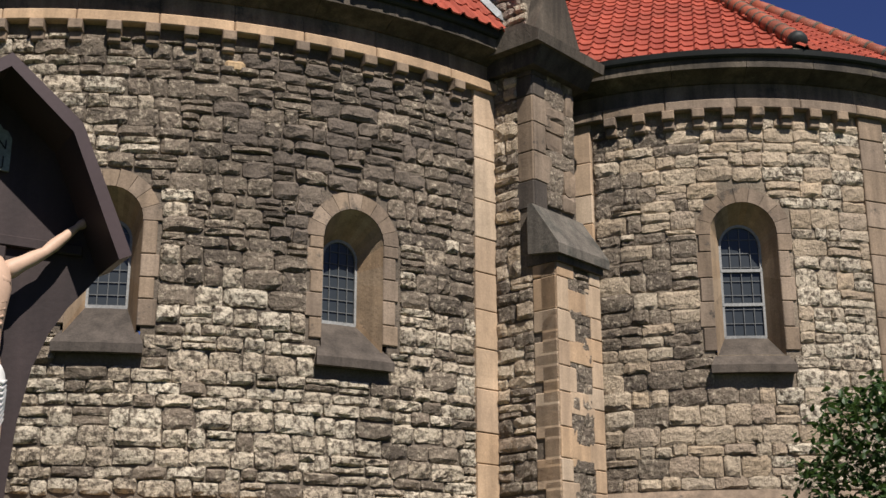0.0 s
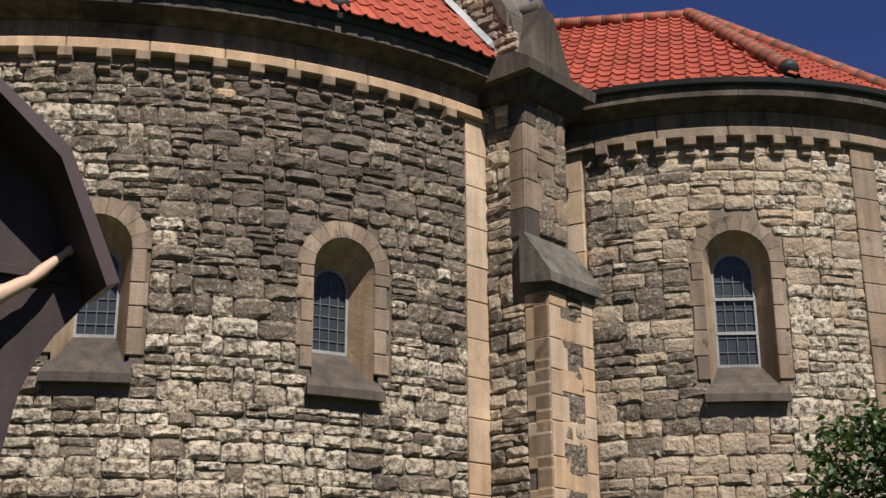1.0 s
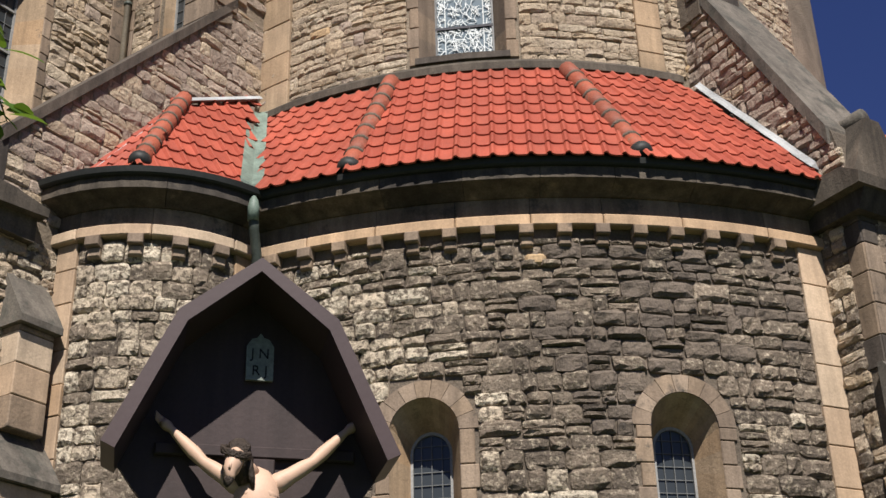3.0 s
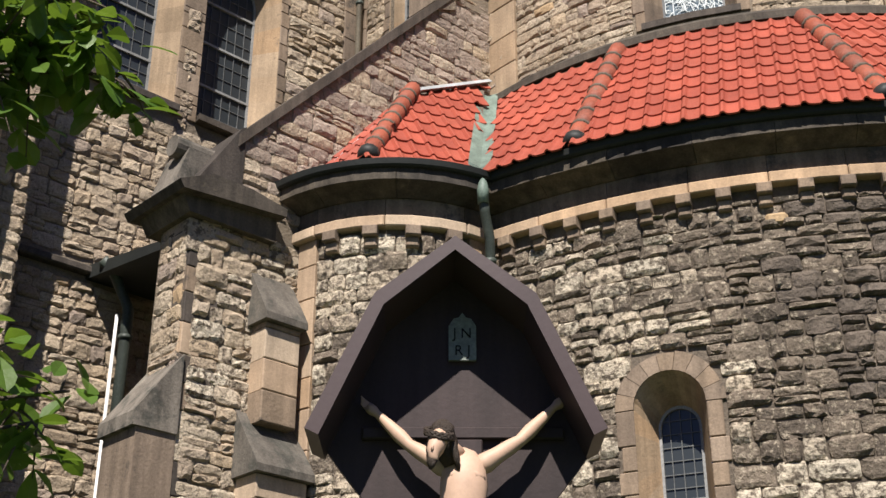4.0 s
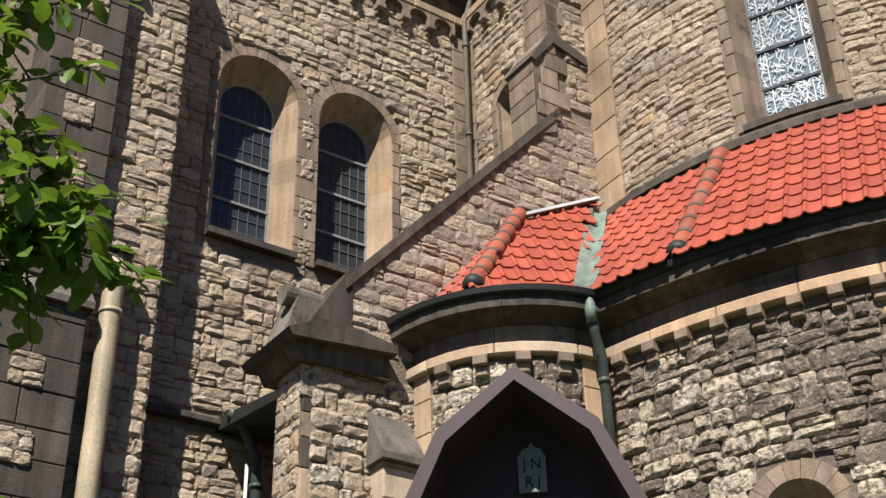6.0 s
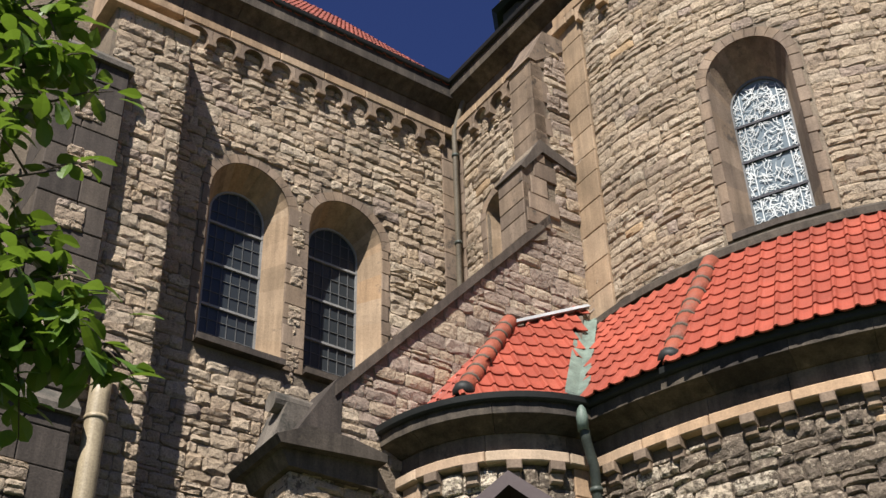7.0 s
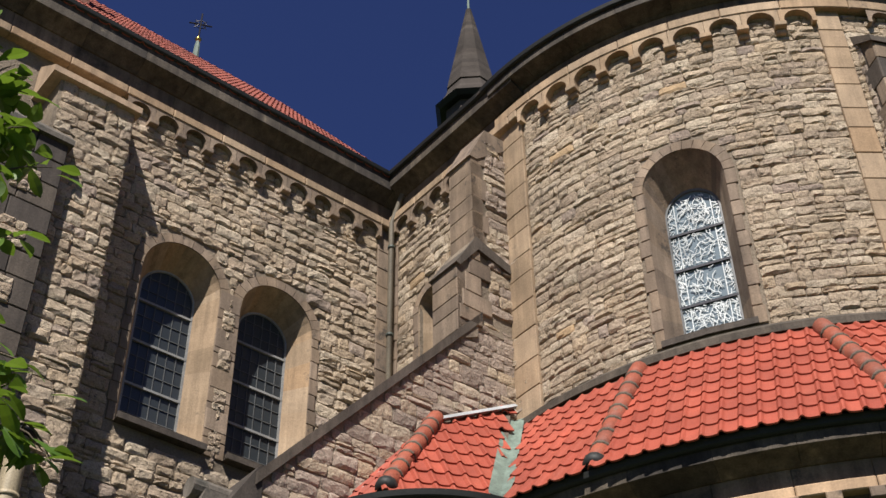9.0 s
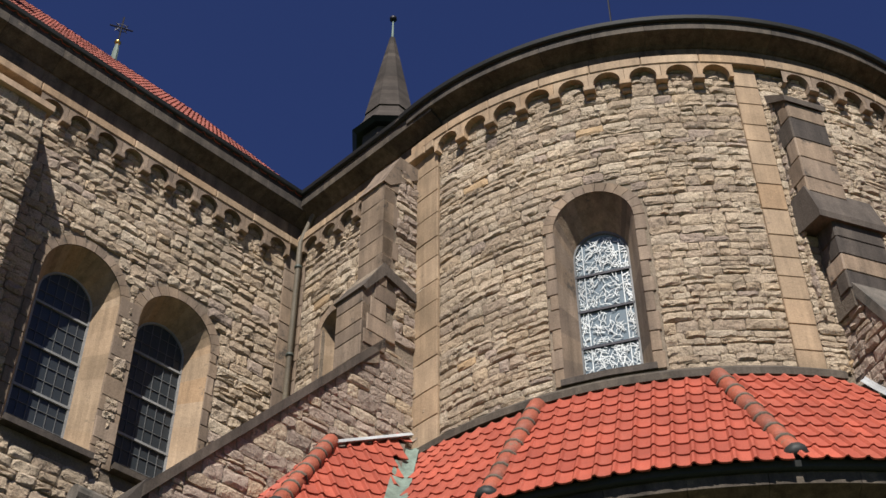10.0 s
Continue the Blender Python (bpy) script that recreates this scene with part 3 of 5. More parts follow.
def ridge_roll(parent, a, b, r=0.125, length=0.36, stop=True):
    """Half-round ridge tiles from a (foot) to b, with mortar collars."""
    a, b = Vector(a), Vector(b)
    t = (b - a).normalized()
    n = max(1, round((b - a).length / length))
    for i in range(n):
        p, q = a + (b - a) * (i / n), a + (b - a) * ((i + 1) / n)
        g = Geo()
        tube(g, [p - t * 0.02, p + (q - p) * 0.5, q + t * 0.02], [r * 1.06, r, r * 0.95], 12)
        piece("ridge_tile", g.mesh("ridge_tile", M_RIDGE, True), parent)
        g = Geo()
        tube(g, [p - t * 0.03, p + t * 0.015], [r * 1.10, r * 1.07], 12)
        piece("mortar_joint", g.mesh("mortar_joint", M_RIDGE_MORTAR, True), parent)
    if stop:
        g = Geo()
        tube(g, [a - t * 0.10, a - t * 0.05, a + t * 0.03], [r * 0.75, r * 1.12, r * 1.18], 12)
        piece("ridge_stop", g.mesh("ridge_stop", M_GUTTER, True), parent)


# ---------------------------------------------------------------- plan
OC = (5.92, 20.2)
Z_EAVE, Z_BAND, Z_PLINTH = 8.95, 8.39, 2.92
TH = radians(43)
U, V = Vector((-math.sin(TH), math.cos(TH))), Vector((-math.cos(TH), -math.sin(TH)))
TP = Vector(OC) + 6.0 * V
TC = TP + 3.58 * U
RING = Drum(OC, 7.73, 231)
APSE = Drum(OC, 6.0, 219)
BAY = Drum((-0.04, 15.31), 1.59, 215)
CHAPEL = Drum((13.12, 15.10), 4.47, 210)
CHOIR = Flat(TC, -U)
TRANSEPT = Flat(TC, -V)
FLY = Flat((1.244, 16.44), -V)


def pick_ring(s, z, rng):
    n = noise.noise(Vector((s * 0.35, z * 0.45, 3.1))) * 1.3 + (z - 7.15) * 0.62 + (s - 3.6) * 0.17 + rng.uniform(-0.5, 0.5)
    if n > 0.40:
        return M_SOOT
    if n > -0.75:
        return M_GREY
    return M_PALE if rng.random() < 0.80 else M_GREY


def pick_light(s, z, rng):
    r = rng.random()
    return M_OCHRE if r < 0.006 else M_MAUVE if r < 0.05 else M_STONE


def pick_chapel_shade(s, z, rng):
    # greyer stones left, paler right: the sun's falloff round the wall as stone colour
    n = (2.2 - s) * 0.55 + noise.noise(Vector((s * 0.5, z * 0.5, 9.0))) + rng.uniform(-0.7, 0.7)
    return M_GREY if n > 0.95 else M_PALE if n < -0.6 else M_STONE


def pick_mauve(s, z, rng):
    return M_MAUVE if rng.random() < 0.7 else M_STONE


# ground
gg = Geo()
gg.add([(x * 60.0, y * 60.0 + 20, 0.0) for y in range(-40, 41) for x in range(-40, 41)], [(j * 81 + i, j * 81 + i + 1, j * 81 + i + 82, j * 81 + i + 81) for j in range(80) for i in range(80)])
thing("ground", "grassy churchyard ground around the church", "ground", "structure", mesh=gg.mesh("ground", M_GRASS))


# ---------------------------------------------------------------- ambulatory wall
W1, W2 = RING.s(246.6), RING.s(267.3)
R0, R1 = RING.s(228.0), RING.s(283.5)
SP0, SP1 = RING.s(279.95), RING.s(282.65)
ring_open = both(arch_free(W1, 4.66, 5.92, 0.42), arch_free(W2, 4.66, 5.92, 0.42))
ring_stone = both(arch_free(W1, 4.70, 5.92, 0.58), arch_free(W2, 4.70, 5.92, 0.58), arch_free(W1, 4.38, 5.0, 0.46), arch_free(W2, 4.38, 5.0, 0.46), lambda s, z: s < SP0 - 0.01 or s > SP1 + 0.01)
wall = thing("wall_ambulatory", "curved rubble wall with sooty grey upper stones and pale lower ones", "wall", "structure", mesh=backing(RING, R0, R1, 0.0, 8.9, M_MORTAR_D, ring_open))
# stones end below the band; bare dark mortar paints the shade between corbels
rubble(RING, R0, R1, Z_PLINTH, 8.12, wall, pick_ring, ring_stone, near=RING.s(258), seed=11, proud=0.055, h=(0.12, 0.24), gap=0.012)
YS = RING.s(256.2)
g = Geo()
block(g, RING, YS - 0.12, YS + 0.12, 7.78, 7.93, -0.05, 0.062, 0.035)
piece("stone", g.mesh("stone", M_OCHRE), wall, "yellow ochre stone")
plinth = thing("plinth", "chamfered buff sandstone plinth course", "plinth", "structure")
s = R0
while s < R1:
    g = Geo()
    block(g, RING, s + 0.004, min(s + 0.9, R1) - 0.004, Z_PLINTH - 0.34, Z_PLINTH, -0.2, 0.16, 0.02, slope=0.12)
    piece("plinth_stone", g.mesh("plinth_stone", M_BUFF), plinth)
    g = Geo()
    block(g, RING, s + 0.004, min(s + 0.9, R1) - 0.004, -0.3, Z_PLINTH - 0.35, -0.2, 0.15, 0.02)
    piece("plinth_stone", g.mesh("plinth_stone", M_BROWN), plinth)
    s += 0.9
for n, sc in enumerate((W1, W2)):
    window("window_%d" % (n + 1), "small round-arched leaded window in brown sandstone with a sloping sill", RING, sc, 5.02, 0.38, 5.92, 0.20, 0.24, 0.42, 4.40, 0.47, M_BROWN, M_TAN, cols=4, rows=7, splay_zs=5.80, jamb_z=4.72, lip=0.15, seed=30 + n)
pilaster("pilaster_1", "strip of buff sandstone blocks beside the buttress", RING, SP0, SP1, Z_PLINTH, 8.25, M_BUFF, 0.06)
co = cornice("cornice_ambulatory", "buff band and sooty, shade-darkened moulded cornice with a dark gutter", RING, R0 + 0.3, R1, Z_BAND, Z_EAVE, 0.42, 60)
corbels(co, RING, RING.s(231.8), SP0 - 0.1, 15, 8.0, 8.25, M_BROWN)

# ---------------------------------------------------------------- narrow round bay
B0, B1 = BAY.s(212), BAY.s(318)
wall = thing("wall_bay", "narrow round rubble bay beside the downpipe", "wall", "structure", mesh=backing(BAY, BAY.s(200), B1, 0.0, 8.9, M_MORTAR_D))
bs0, bs1, bs2, bs3 = BAY.s(226), BAY.s(236), BAY.s(302), BAY.s(313)
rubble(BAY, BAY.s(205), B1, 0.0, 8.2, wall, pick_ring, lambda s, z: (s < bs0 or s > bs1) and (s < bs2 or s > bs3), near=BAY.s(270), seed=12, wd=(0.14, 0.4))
pilaster("pilaster_2", "strip of buff sandstone blocks on the round bay", BAY, bs0, bs1, 0.0, 8.25, M_BUFF, 0.05, seed=5)
pilaster("pilaster_3", "strip of buff sandstone blocks beside the downpipe", BAY, bs2, bs3, 0.0, 8.25, M_BUFF, 0.05, seed=6)
co = cornice("cornice_bay", "buff band and sooty, shade-darkened moulded cornice with a dark gutter", BAY, BAY.s(205), BAY.s(310), Z_BAND, Z_EAVE, 0.42, 30)
corbels(co, BAY, bs1, bs2, 4, 8.0, 8.25, M_BROWN)

# ---------------------------------------------------------------- round chapel
C0, C1 = CHAPEL.s(203), CHAPEL.s(345)
W3 = CHAPEL.s(236.5)
cs0, cs1 = CHAPEL.s(258.5), CHAPEL.s(263.5)
cl0, cl1 = CHAPEL.s(207.5), CHAPEL.s(211.5)
wall = thing("wall_chapel", "round chapel wall of warm pale rubble", "wall", "structure", mesh=backing(CHAPEL, C0, C1, 0.0, 8.9, M_MORTAR, arch_free(W3, 4.95, 6.53, 0.47)))
rubble(CHAPEL, C0, CHAPEL.s(285), 3.24, 8.12, wall, pick_chapel_shade, both(arch_free(W3, 4.96, 6.53, 0.62), arch_free(W3, 4.66, 5.2, 0.51), lambda s, z: (s < cs0 or s > cs1) and (s < cl0 or s > cl1)), near=CHAPEL.s(235), seed=13, h=(0.14, 0.26), proud=0.04)
plinth = thing("plinth_chapel", "low chamfered sandstone plinth course", "plinth", "structure")
g = Geo()
sweep(g, CHAPEL, C0, C1, [(-0.2, 0), (0.14, 0), (0.14, 3.12), (0.02, 3.24), (-0.2, 3.24)], 60)
piece("plinth_course", g.mesh("plinth_course", M_BROWN), plinth)
window("window_3", "round-arched leaded window with a wide sloping sill", CHAPEL, W3, 5.22, 0.43, 6.53, 0.19, 0.29, 0.32, 4.68, 0.52, M_BROWN, M_TAN, cols=4, rows=8, saddles=(5.66, 6.12), lip=0.15, splay_zs=6.45, jamb_z=4.98, seed=33)
pilaster("pilaster_4", "strip of brown sandstone blocks on the chapel", CHAPEL, cs0, cs1, 3.24, 8.25, M_BROWN, 0.06, seed=8)
pilaster("pilaster_5", "strip of buff sandstone blocks behind the buttress", CHAPEL, cl0, cl1, 3.24, 8.25, M_BUFF, 0.06, seed=9)
co = cornice("cornice_chapel", "brown band and weathered, shade-darkened moulded cornice with a dark gutter", CHAPEL, C0, C1, Z_BAND, Z_EAVE, 0.42, 70, band=M_BROWN)
corbels(co, CHAPEL, CHAPEL.s(213.0), cs0 - 0.1, 9, 8.0, 8.25, M_BROWN)

# ---------------------------------------------------------------- apse
AW = APSE.s(249.55)
as0, as1, as2, as3 = APSE.s(218.6), APSE.s(224.0), APSE.s(273.3), APSE.s(277.0)
apse_free = arch_free(AW, 11.9, 14.65, 0.68)
wall = thing("wall_apse", "tall round apse wall of warm beige rubble", "wall", "structure", mesh=backing(APSE, APSE.s(215), APSE.s(400), 9.0, 18.4, M_MORTAR, apse_free))
rubble(APSE, as1, APSE.s(306), 11.75, 17.75, wall, pick_light, both(arch_free(AW, 11.7, 14.65, 0.79), lambda s, z: s < as2 or s > as3), near=APSE.s(249), seed=14, h=(0.10, 0.21), proud=0.038)
window("window_4", "tall arched window with pale patterned leaded glass", APSE, AW, 12.08, 0.61, 14.65, 0.17, 0.45, 0.42, 11.82, 0.66, M_BROWN, M_BROWN, cols=0, rows=0, saddles=(12.70, 13.36, 14.02), glaze=M_GLASS_B, splay_zs=14.36, came=M_CAME_W, lip=0.06, seed=34)
pilaster("pilaster_6", "tall strip of tan sandstone blocks on the apse", APSE, as0, as1, 11.6, 18.0, M_TAN, 0.07, seed=15)
pilaster("pilaster_7", "tall strip of tan sandstone blocks on the apse", APSE, as2, as3, 11.6, 18.0, M_TAN, 0.07, seed=16)
co = cornice("cornice_apse", "stone band and sooty, shade-darkened moulded eaves cornice with a gutter", APSE, as0, APSE.s(395), 17.98, 18.6, 0.46, 110, band_h=0.2, band_d=0.17, band=M_TAN)
arch_frieze(co, APSE, as1, as2, 9, 17.80, M_TAN, M_STONE)
arch_frieze(co, APSE, APSE.s(281), APSE.s(306), 5, 17.80, M_BROWN, M_STONE)
g = Geo()
sweep(g, APSE, as0, APSE.s(279), [(-0.1, 11.55), (0.16, 11.55), (0.16, 11.66), (0.03, 11.78), (-0.1, 11.78)], 50)
thing("string_course_apse", "dark stone ledge above the tiled roof", "ledge", "structure", mesh=g.mesh("ledge", M_DARK))
g = Geo()
sweep(g, APSE, APSE.s(210), APSE.s(405), [(-6.0, 25.8), (0.45, 18.6), (0.45, 18.56), (-5.9, 18.5)], 90)
thing("roof_apse", "low dark roof over the apse", "roof", "structure", mesh=g.mesh("roof", M_SLATE))

# ---------------------------------------------------------------- choir and transept
CL = 3.58
wall = thing("wall_choir", "short straight choir wall of beige rubble", "wall", "structure", mesh=backing(CHOIR, 0, CL, 0, 18.4, M_MORTAR, arch_free(1.15, 14.0, 15.2, 0.34)))
rubble(CHOIR, 0.22, CL - 0.1, 11.5, 17.9, wall, pick_light, arch_free(1.15, 14.0, 15.2, 0.5), seed=17, keep=200)
pilaster("pilaster_8", "narrow corner strip of brown sandstone", CHOIR, 0.0, 0.22, 9.0, 17.6, M_BROWN, 0.05, seed=18)
co = cornice("cornice_choir", "stone band and sooty, shade-darkened moulded eaves cornice with a gutter", CHOIR, 0.0, CL + 0.1, 17.8, 18.6, 0.42, 2, band_h=0.18, band_d=0.17, band=M_TAN)
arch_frieze(co, CHOIR, 0.22, CL - 0.9, 5, 17.64, M_BROWN, M_STONE)
window("window_7", "small round-arched window half hidden behind the buttress pillar", CHOIR, 1.15, 14.08, 0.34, 15.2, 0.15, 0.25, 0.26, 13.92, 0.36, M_BROWN, M_TAN, cols=3, rows=6, seed=41)
TW1, TW2 = -4.10, -2.33
tr_free = both(arch_free(TW1, 11.6, 14.36, 0.74), arch_free(TW2, 11.6, 14.36, 0.74))
tr_stone = both(arch_free(TW1, 11.3, 14.36, 0.86), arch_free(TW2, 11.3, 14.36, 0.86))
wall = thing("wall_transept", "tall transept wall of warm beige rubble", "wall", "structure", mesh=backing(TRANSEPT, -14.0, 0.0, 0.0, 18.4, M_MORTAR, tr_free))
rubble(TRANSEPT, -5.7, -0.34, 3.0, 17.5, wall, pick_light, both(tr_stone, lambda s, z: z < 8.6 or z > 8.75), near=-3.2, seed=18)
for n, sc in enumerate((TW1, TW2)):
    window("window_%d" % (n + 5), "tall arched leaded window of a pair with buff splayed jambs", TRANSEPT, sc, 11.76, 0.69, 14.36, 0.17, 0.48, 0.44, 11.48, 0.72, M_BROWN, M_TAN, cols=6, rows=12, saddles=(12.50, 13.28, 14.05), splay_zs=14.30, lip=0.16, seed=35 + n)
pier = thing("window_pier", "narrow stone pier between paired windows with rubble insets", "pier", "structure")
PC = (TW1 + TW2) / 2
for k in range(4):
    z = 11.55 + 0.74 * k
    rubble(TRANSEPT, PC - 0.11, PC + 0.11, z, z + 0.36, pier, pick_light, seed=60 + k, h=(0.09, 0.16), wd=(0.12, 0.3), base=0.02, proud=0.03)
    g = Geo()
    block(g, TRANSEPT, PC - 0.19, PC + 0.19, z + 0.37, z + 0.73, -0.2, 0.035, 0.01)
    piece("ashlar_block", g.mesh("ashlar_block", M_BROWN), pier)
pilaster("pilaster_9", "corner strip of brown sandstone beside the downpipe", TRANSEPT, -0.36, 0.0, 3.0, 17.6, M_BROWN, 0.05, seed=19)
co = cornice("cornice_transept", "stone band and deep sooty, shade-darkened eaves cornice with a gutter", TRANSEPT, -14.0, 0.0, 17.66, 18.6, 0.42, 2, band_h=0.18, band_d=0.17, band=M_TAN)
arch_frieze(co, TRANSEPT, -5.62, -0.36, 10, 17.50, M_BROWN, M_STONE)

# ---------------------------------------------------------------- roofs
roof = thing("roof_ambulatory", "red clay pantile roof in facets with weathered hip rolls", "roof", "structure")


def on(c, r, a, z):
    return Vector((c[0] + r * math.cos(radians(a)), c[1] + r * math.sin(radians(a)), z))


RT, ZT = 6.16, 11.46


def ring_facet(a0, a1, t0, t1, seed):
    """A facet between two hips; its foot follows the curved gutter."""
    p, q, top = on(OC, 8.16, a0, Z_EAVE + 0.03), on(OC, 8.16, a1, Z_EAVE + 0.03), on(OC, RT, (t0 + t1) / 2, ZT)
    nz = (q - p).cross(top - p)
    pts = []
    for r, b0, b1, back in ((8.18, a0, a1, False), (RT - 0.05, t0, t1, True)):
        for k in range(9):
            x = on(OC, r, (b1 + (b0 - b1) * k / 8) if back else (b0 + (b1 - b0) * k / 8), 0)
            x.z = p.z - (nz.x * (x.x - p.x) + nz.y * (x.y - p.y)) / nz.z
            pts.append(x)
    tiled_facet(roof, pts, (0, 8), keep=100, seed=seed, cone=(OC, 8.16, Z_EAVE + 0.02, RT, ZT))


ring_facet(232.3, 240.9, 219.5, 240.4, 1)
ring_facet(240.9, 265.4, 240.4, 262.8, 2)
ring_facet(265.4, 282.5, 262.8, 279.0, 3)
ridge_roll(roof, on(OC, 8.0, 240.9, 9.12), on(OC, RT + 0.05, 240.4, ZT + 0.02))
ridge_roll(roof, on(OC, 8.0, 265.4, 9.12), on(OC, RT + 0.05, 262.8, ZT + 0.02))

g = Geo()
va, vb = on(OC, 8.12, 232.3, Z_EAVE + 0.05), on(OC, RT, 219.6, ZT + 0.14)
side = Vector((0.14, 0.03, 0))
g.add([va - side, va + side, vb + side, vb - side, va + Vector((0, 0, -0.06)), vb + Vector((0, 0, -0.06))], [(0, 4, 5, 3), (4, 1, 2, 5)])
lift = [(v[0], v[1] - 0.08, v[2] + 0.13) for v in g.v]
g2 = Geo()
g2.add(lift + [(v[0], v[1], v[2] - 0.04) for v in lift], [(0, 4, 5, 3), (4, 1, 2, 5), (6, 9, 11, 10), (10, 11, 8, 7), (0, 6, 10, 4), (4, 10, 7, 1)])
piece("valley_flashing", g2.mesh("valley_flashing", M_COPPER), roof, "green patinated copper valley")

# roof of the narrow bay
roof = thing("roof_bay", "small red pantile roof with a hip roll and pale flashing", "roof", "structure")
hip_b = Vector((-0.38, 13.36, Z_EAVE + 0.03))
bay_t, bay_l = FLY.at(-1.62, 11.14, 0.04), FLY.at(-3.34, 9.0, 0.04)
val_b, val_t = va + Vector((0, 0, -0.02)), Vector((1.13, 16.3, 11.66))
bn = (val_b - hip_b).cross(bay_t - hip_b)
val_t.z = hip_b.z - (bn.x * (val_t.x - hip_b.x) + bn.y * (val_t.y - hip_b.y)) / bn.z
tiled_facet(roof, [hip_b, val_b, val_t, bay_t], (0, 1), keep=150, seed=7)
tiled_facet(roof, [bay_l, hip_b, bay_t], (0, 1), keep=150, seed=8)
ridge_roll(roof, hip_b + Vector((0.03, 0.14, 0.14)), bay_t + Vector((0.02, -0.05, 0.02)), 0.115)


def flashing(parent, pts, out, wd=0.045):
    g = Geo()
    n = len(pts)
    v = []
    for p, q in zip(pts, pts):
        p = Vector(p)
        v += [p + out * 0.02 + Vector((0, 0, wd)), p + out * 0.05 + Vector((0, 0, 0.02)), p + out * (wd + 0.05) - Vector((0, 0, 0.03)), p - out * 0.02 - Vector((0, 0, 0.04))]
    f = [(i * 4 + k, (i + 1) * 4 + k, (i + 1) * 4 + (k + 1) % 4, i * 4 + (k + 1) % 4) for i in range(n - 1) for k in range(4)]
    g.add(v, f + [(0, 1, 2, 3), tuple(reversed(range(4 * n - 4, 4 * n)))])
    piece("flashing", g.mesh("flashing", M_LEAD), parent, "pale grey lead flashing")


flashing(roof, [q + FLY.n * 0.06 for q in (bay_l, bay_l.lerp(bay_t, 0.5), bay_t, bay_t.lerp(val_t, 0.5), val_t)], FLY.n)


# ---------------------------------------------------------------- buttresses
def solid(name, w, poly, d0, d1, mat):
    """A polygon of (s, z) on the wall w, thick from d0 to d1."""
    n = len(poly)
    v = [w.at(s, z, d) for d in (d1, d0) for s, z in poly]
    return mesh_of(name, v, [tuple(range(n)), tuple(reversed(range(n, 2 * n)))] + [(i, i + n, (i + 1) % n + n, (i + 1) % n) for i in range(n)], mat)


def add_solid(g, w, poly, d0, d1):
    n = len(poly)
    g.add([w.at(s, z, d) for d in (d1, d0) for s, z in poly], [tuple(range(n)), tuple(reversed(range(n, 2 * n)))] + [(i, i + n, (i + 1) % n + n, (i + 1) % n) for i in range(n)])


def quoins(parent, wf, ws, sf, ss, z0, z1, mats, long=0.42, short=0.24, toward=1, side=1, seed=1, proud=0.02):
    """Corner stones: on the front wf at sf reaching toward, on the side ws at ss reaching side."""
    rng = random.Random(seed)
    z, k = z0, 0
    while z < z1 - 0.05:
        h = min(rng.uniform(0.26, 0.42), z1 - z)
        if z1 - z - h < 0.15:
            h = z1 - z
        a, b = (long, short) if k % 2 else (short, long)
        mat = rng.choice(mats)
        g = Geo()
        x0, x1 = sorted((sf, sf + toward * a))
        block(g, wf, x0, x1, z + 0.004, z + h - 0.004, -0.1, proud, 0.01)
        x0, x1 = sorted((ss, ss + side * b))
        block(g, ws, x0, x1, z + 0.004, z + h - 0.004, -0.1, proud, 0.01)
        piece("quoin", g.mesh("quoin", mat), parent)
        z += h
        k += 1


COP = 1.125


def cop_z(s):
    return 13.29 + COP * (s + 0.77)


FT = 0.62
but = thing("flying_buttress_1", "sloping rubble buttress wall with dark coping and gabled pier", "buttress", "structure", mesh=solid("wall", FLY, [(-4.80, 0), (0.4, 0), (0.4, cop_z(-0.75)), (-0.75, cop_z(-0.75)), (-4.25, cop_z(-4.25)), (-4.3, 8.3), (-4.80, 8.3)], -FT, 0.0, M_MORTAR))
rubble(FLY, -4.28, -0.02, 8.5, 13.3, but, pick_mauve, lambda s, z: z < cop_z(s) - 0.08, near=-2.2, seed=21, keep=200, proud=0.028, gap=0.012)
rubble(FLY, -4.70, -2.2, 1.0, 8.2, but, lambda s, z, r: M_PALE if r.random() < 0.35 else M_STONE, lambda s, z: True, near=-4.4, seed=22, keep=90)
END = Flat(FLY.at(-4.80, 0, -FT).xy, FLY.n.xy)
rubble(END, 0.05, FT, 1.0, 8.2, but, pick_light, seed=23, keep=60)
quoins(but, FLY, END, -4.80, FT, 5.9, 8.25, [M_BUFF, M_BROWN, M_BUFF, M_SILL], toward=1, side=-1, seed=3)
quoins(but, FLY, END, -4.80, FT, 1.0, 5.9, [M_BROWN, M_STONE, M_SILL], toward=1, side=-1, seed=4)
rng = random.Random(6)
x = -4.3
while x < -0.7:
    x1 = min(x + rng.uniform(0.9, 1.3), -0.7)
    g = Geo()
    add_solid(g, FLY, [(x + 0.004, cop_z(x) - 0.10), (x1, cop_z(x1) - 0.10), (x1, cop_z(x1) + 0.07), (x + 0.004, cop_z(x) + 0.07)], -FT - 0.06, 0.07)
    piece("coping_stone", g.mesh("coping_stone", M_SILL), but, "dark sloping coping stone")
    x = x1
# gabled cap with a roll
g = Geo()
add_solid(g, FLY, [(-5.08, 8.30), (-3.70, 8.42), (-3.70, 8.52), (-4.2, 8.60), (-4.72, 8.60), (-5.14, 8.39)], -FT - 0.3, 0.26)
add_solid(g, FLY, [(-4.90, 8.12), (-3.75, 8.12), (-3.75, 8.42), (-5.01, 8.31)], -FT - 0.16, 0.13)
piece("cap_slab", g.mesh("cap_slab", M_DARK), but, "blackened overhanging cap stone")
g = Geo()
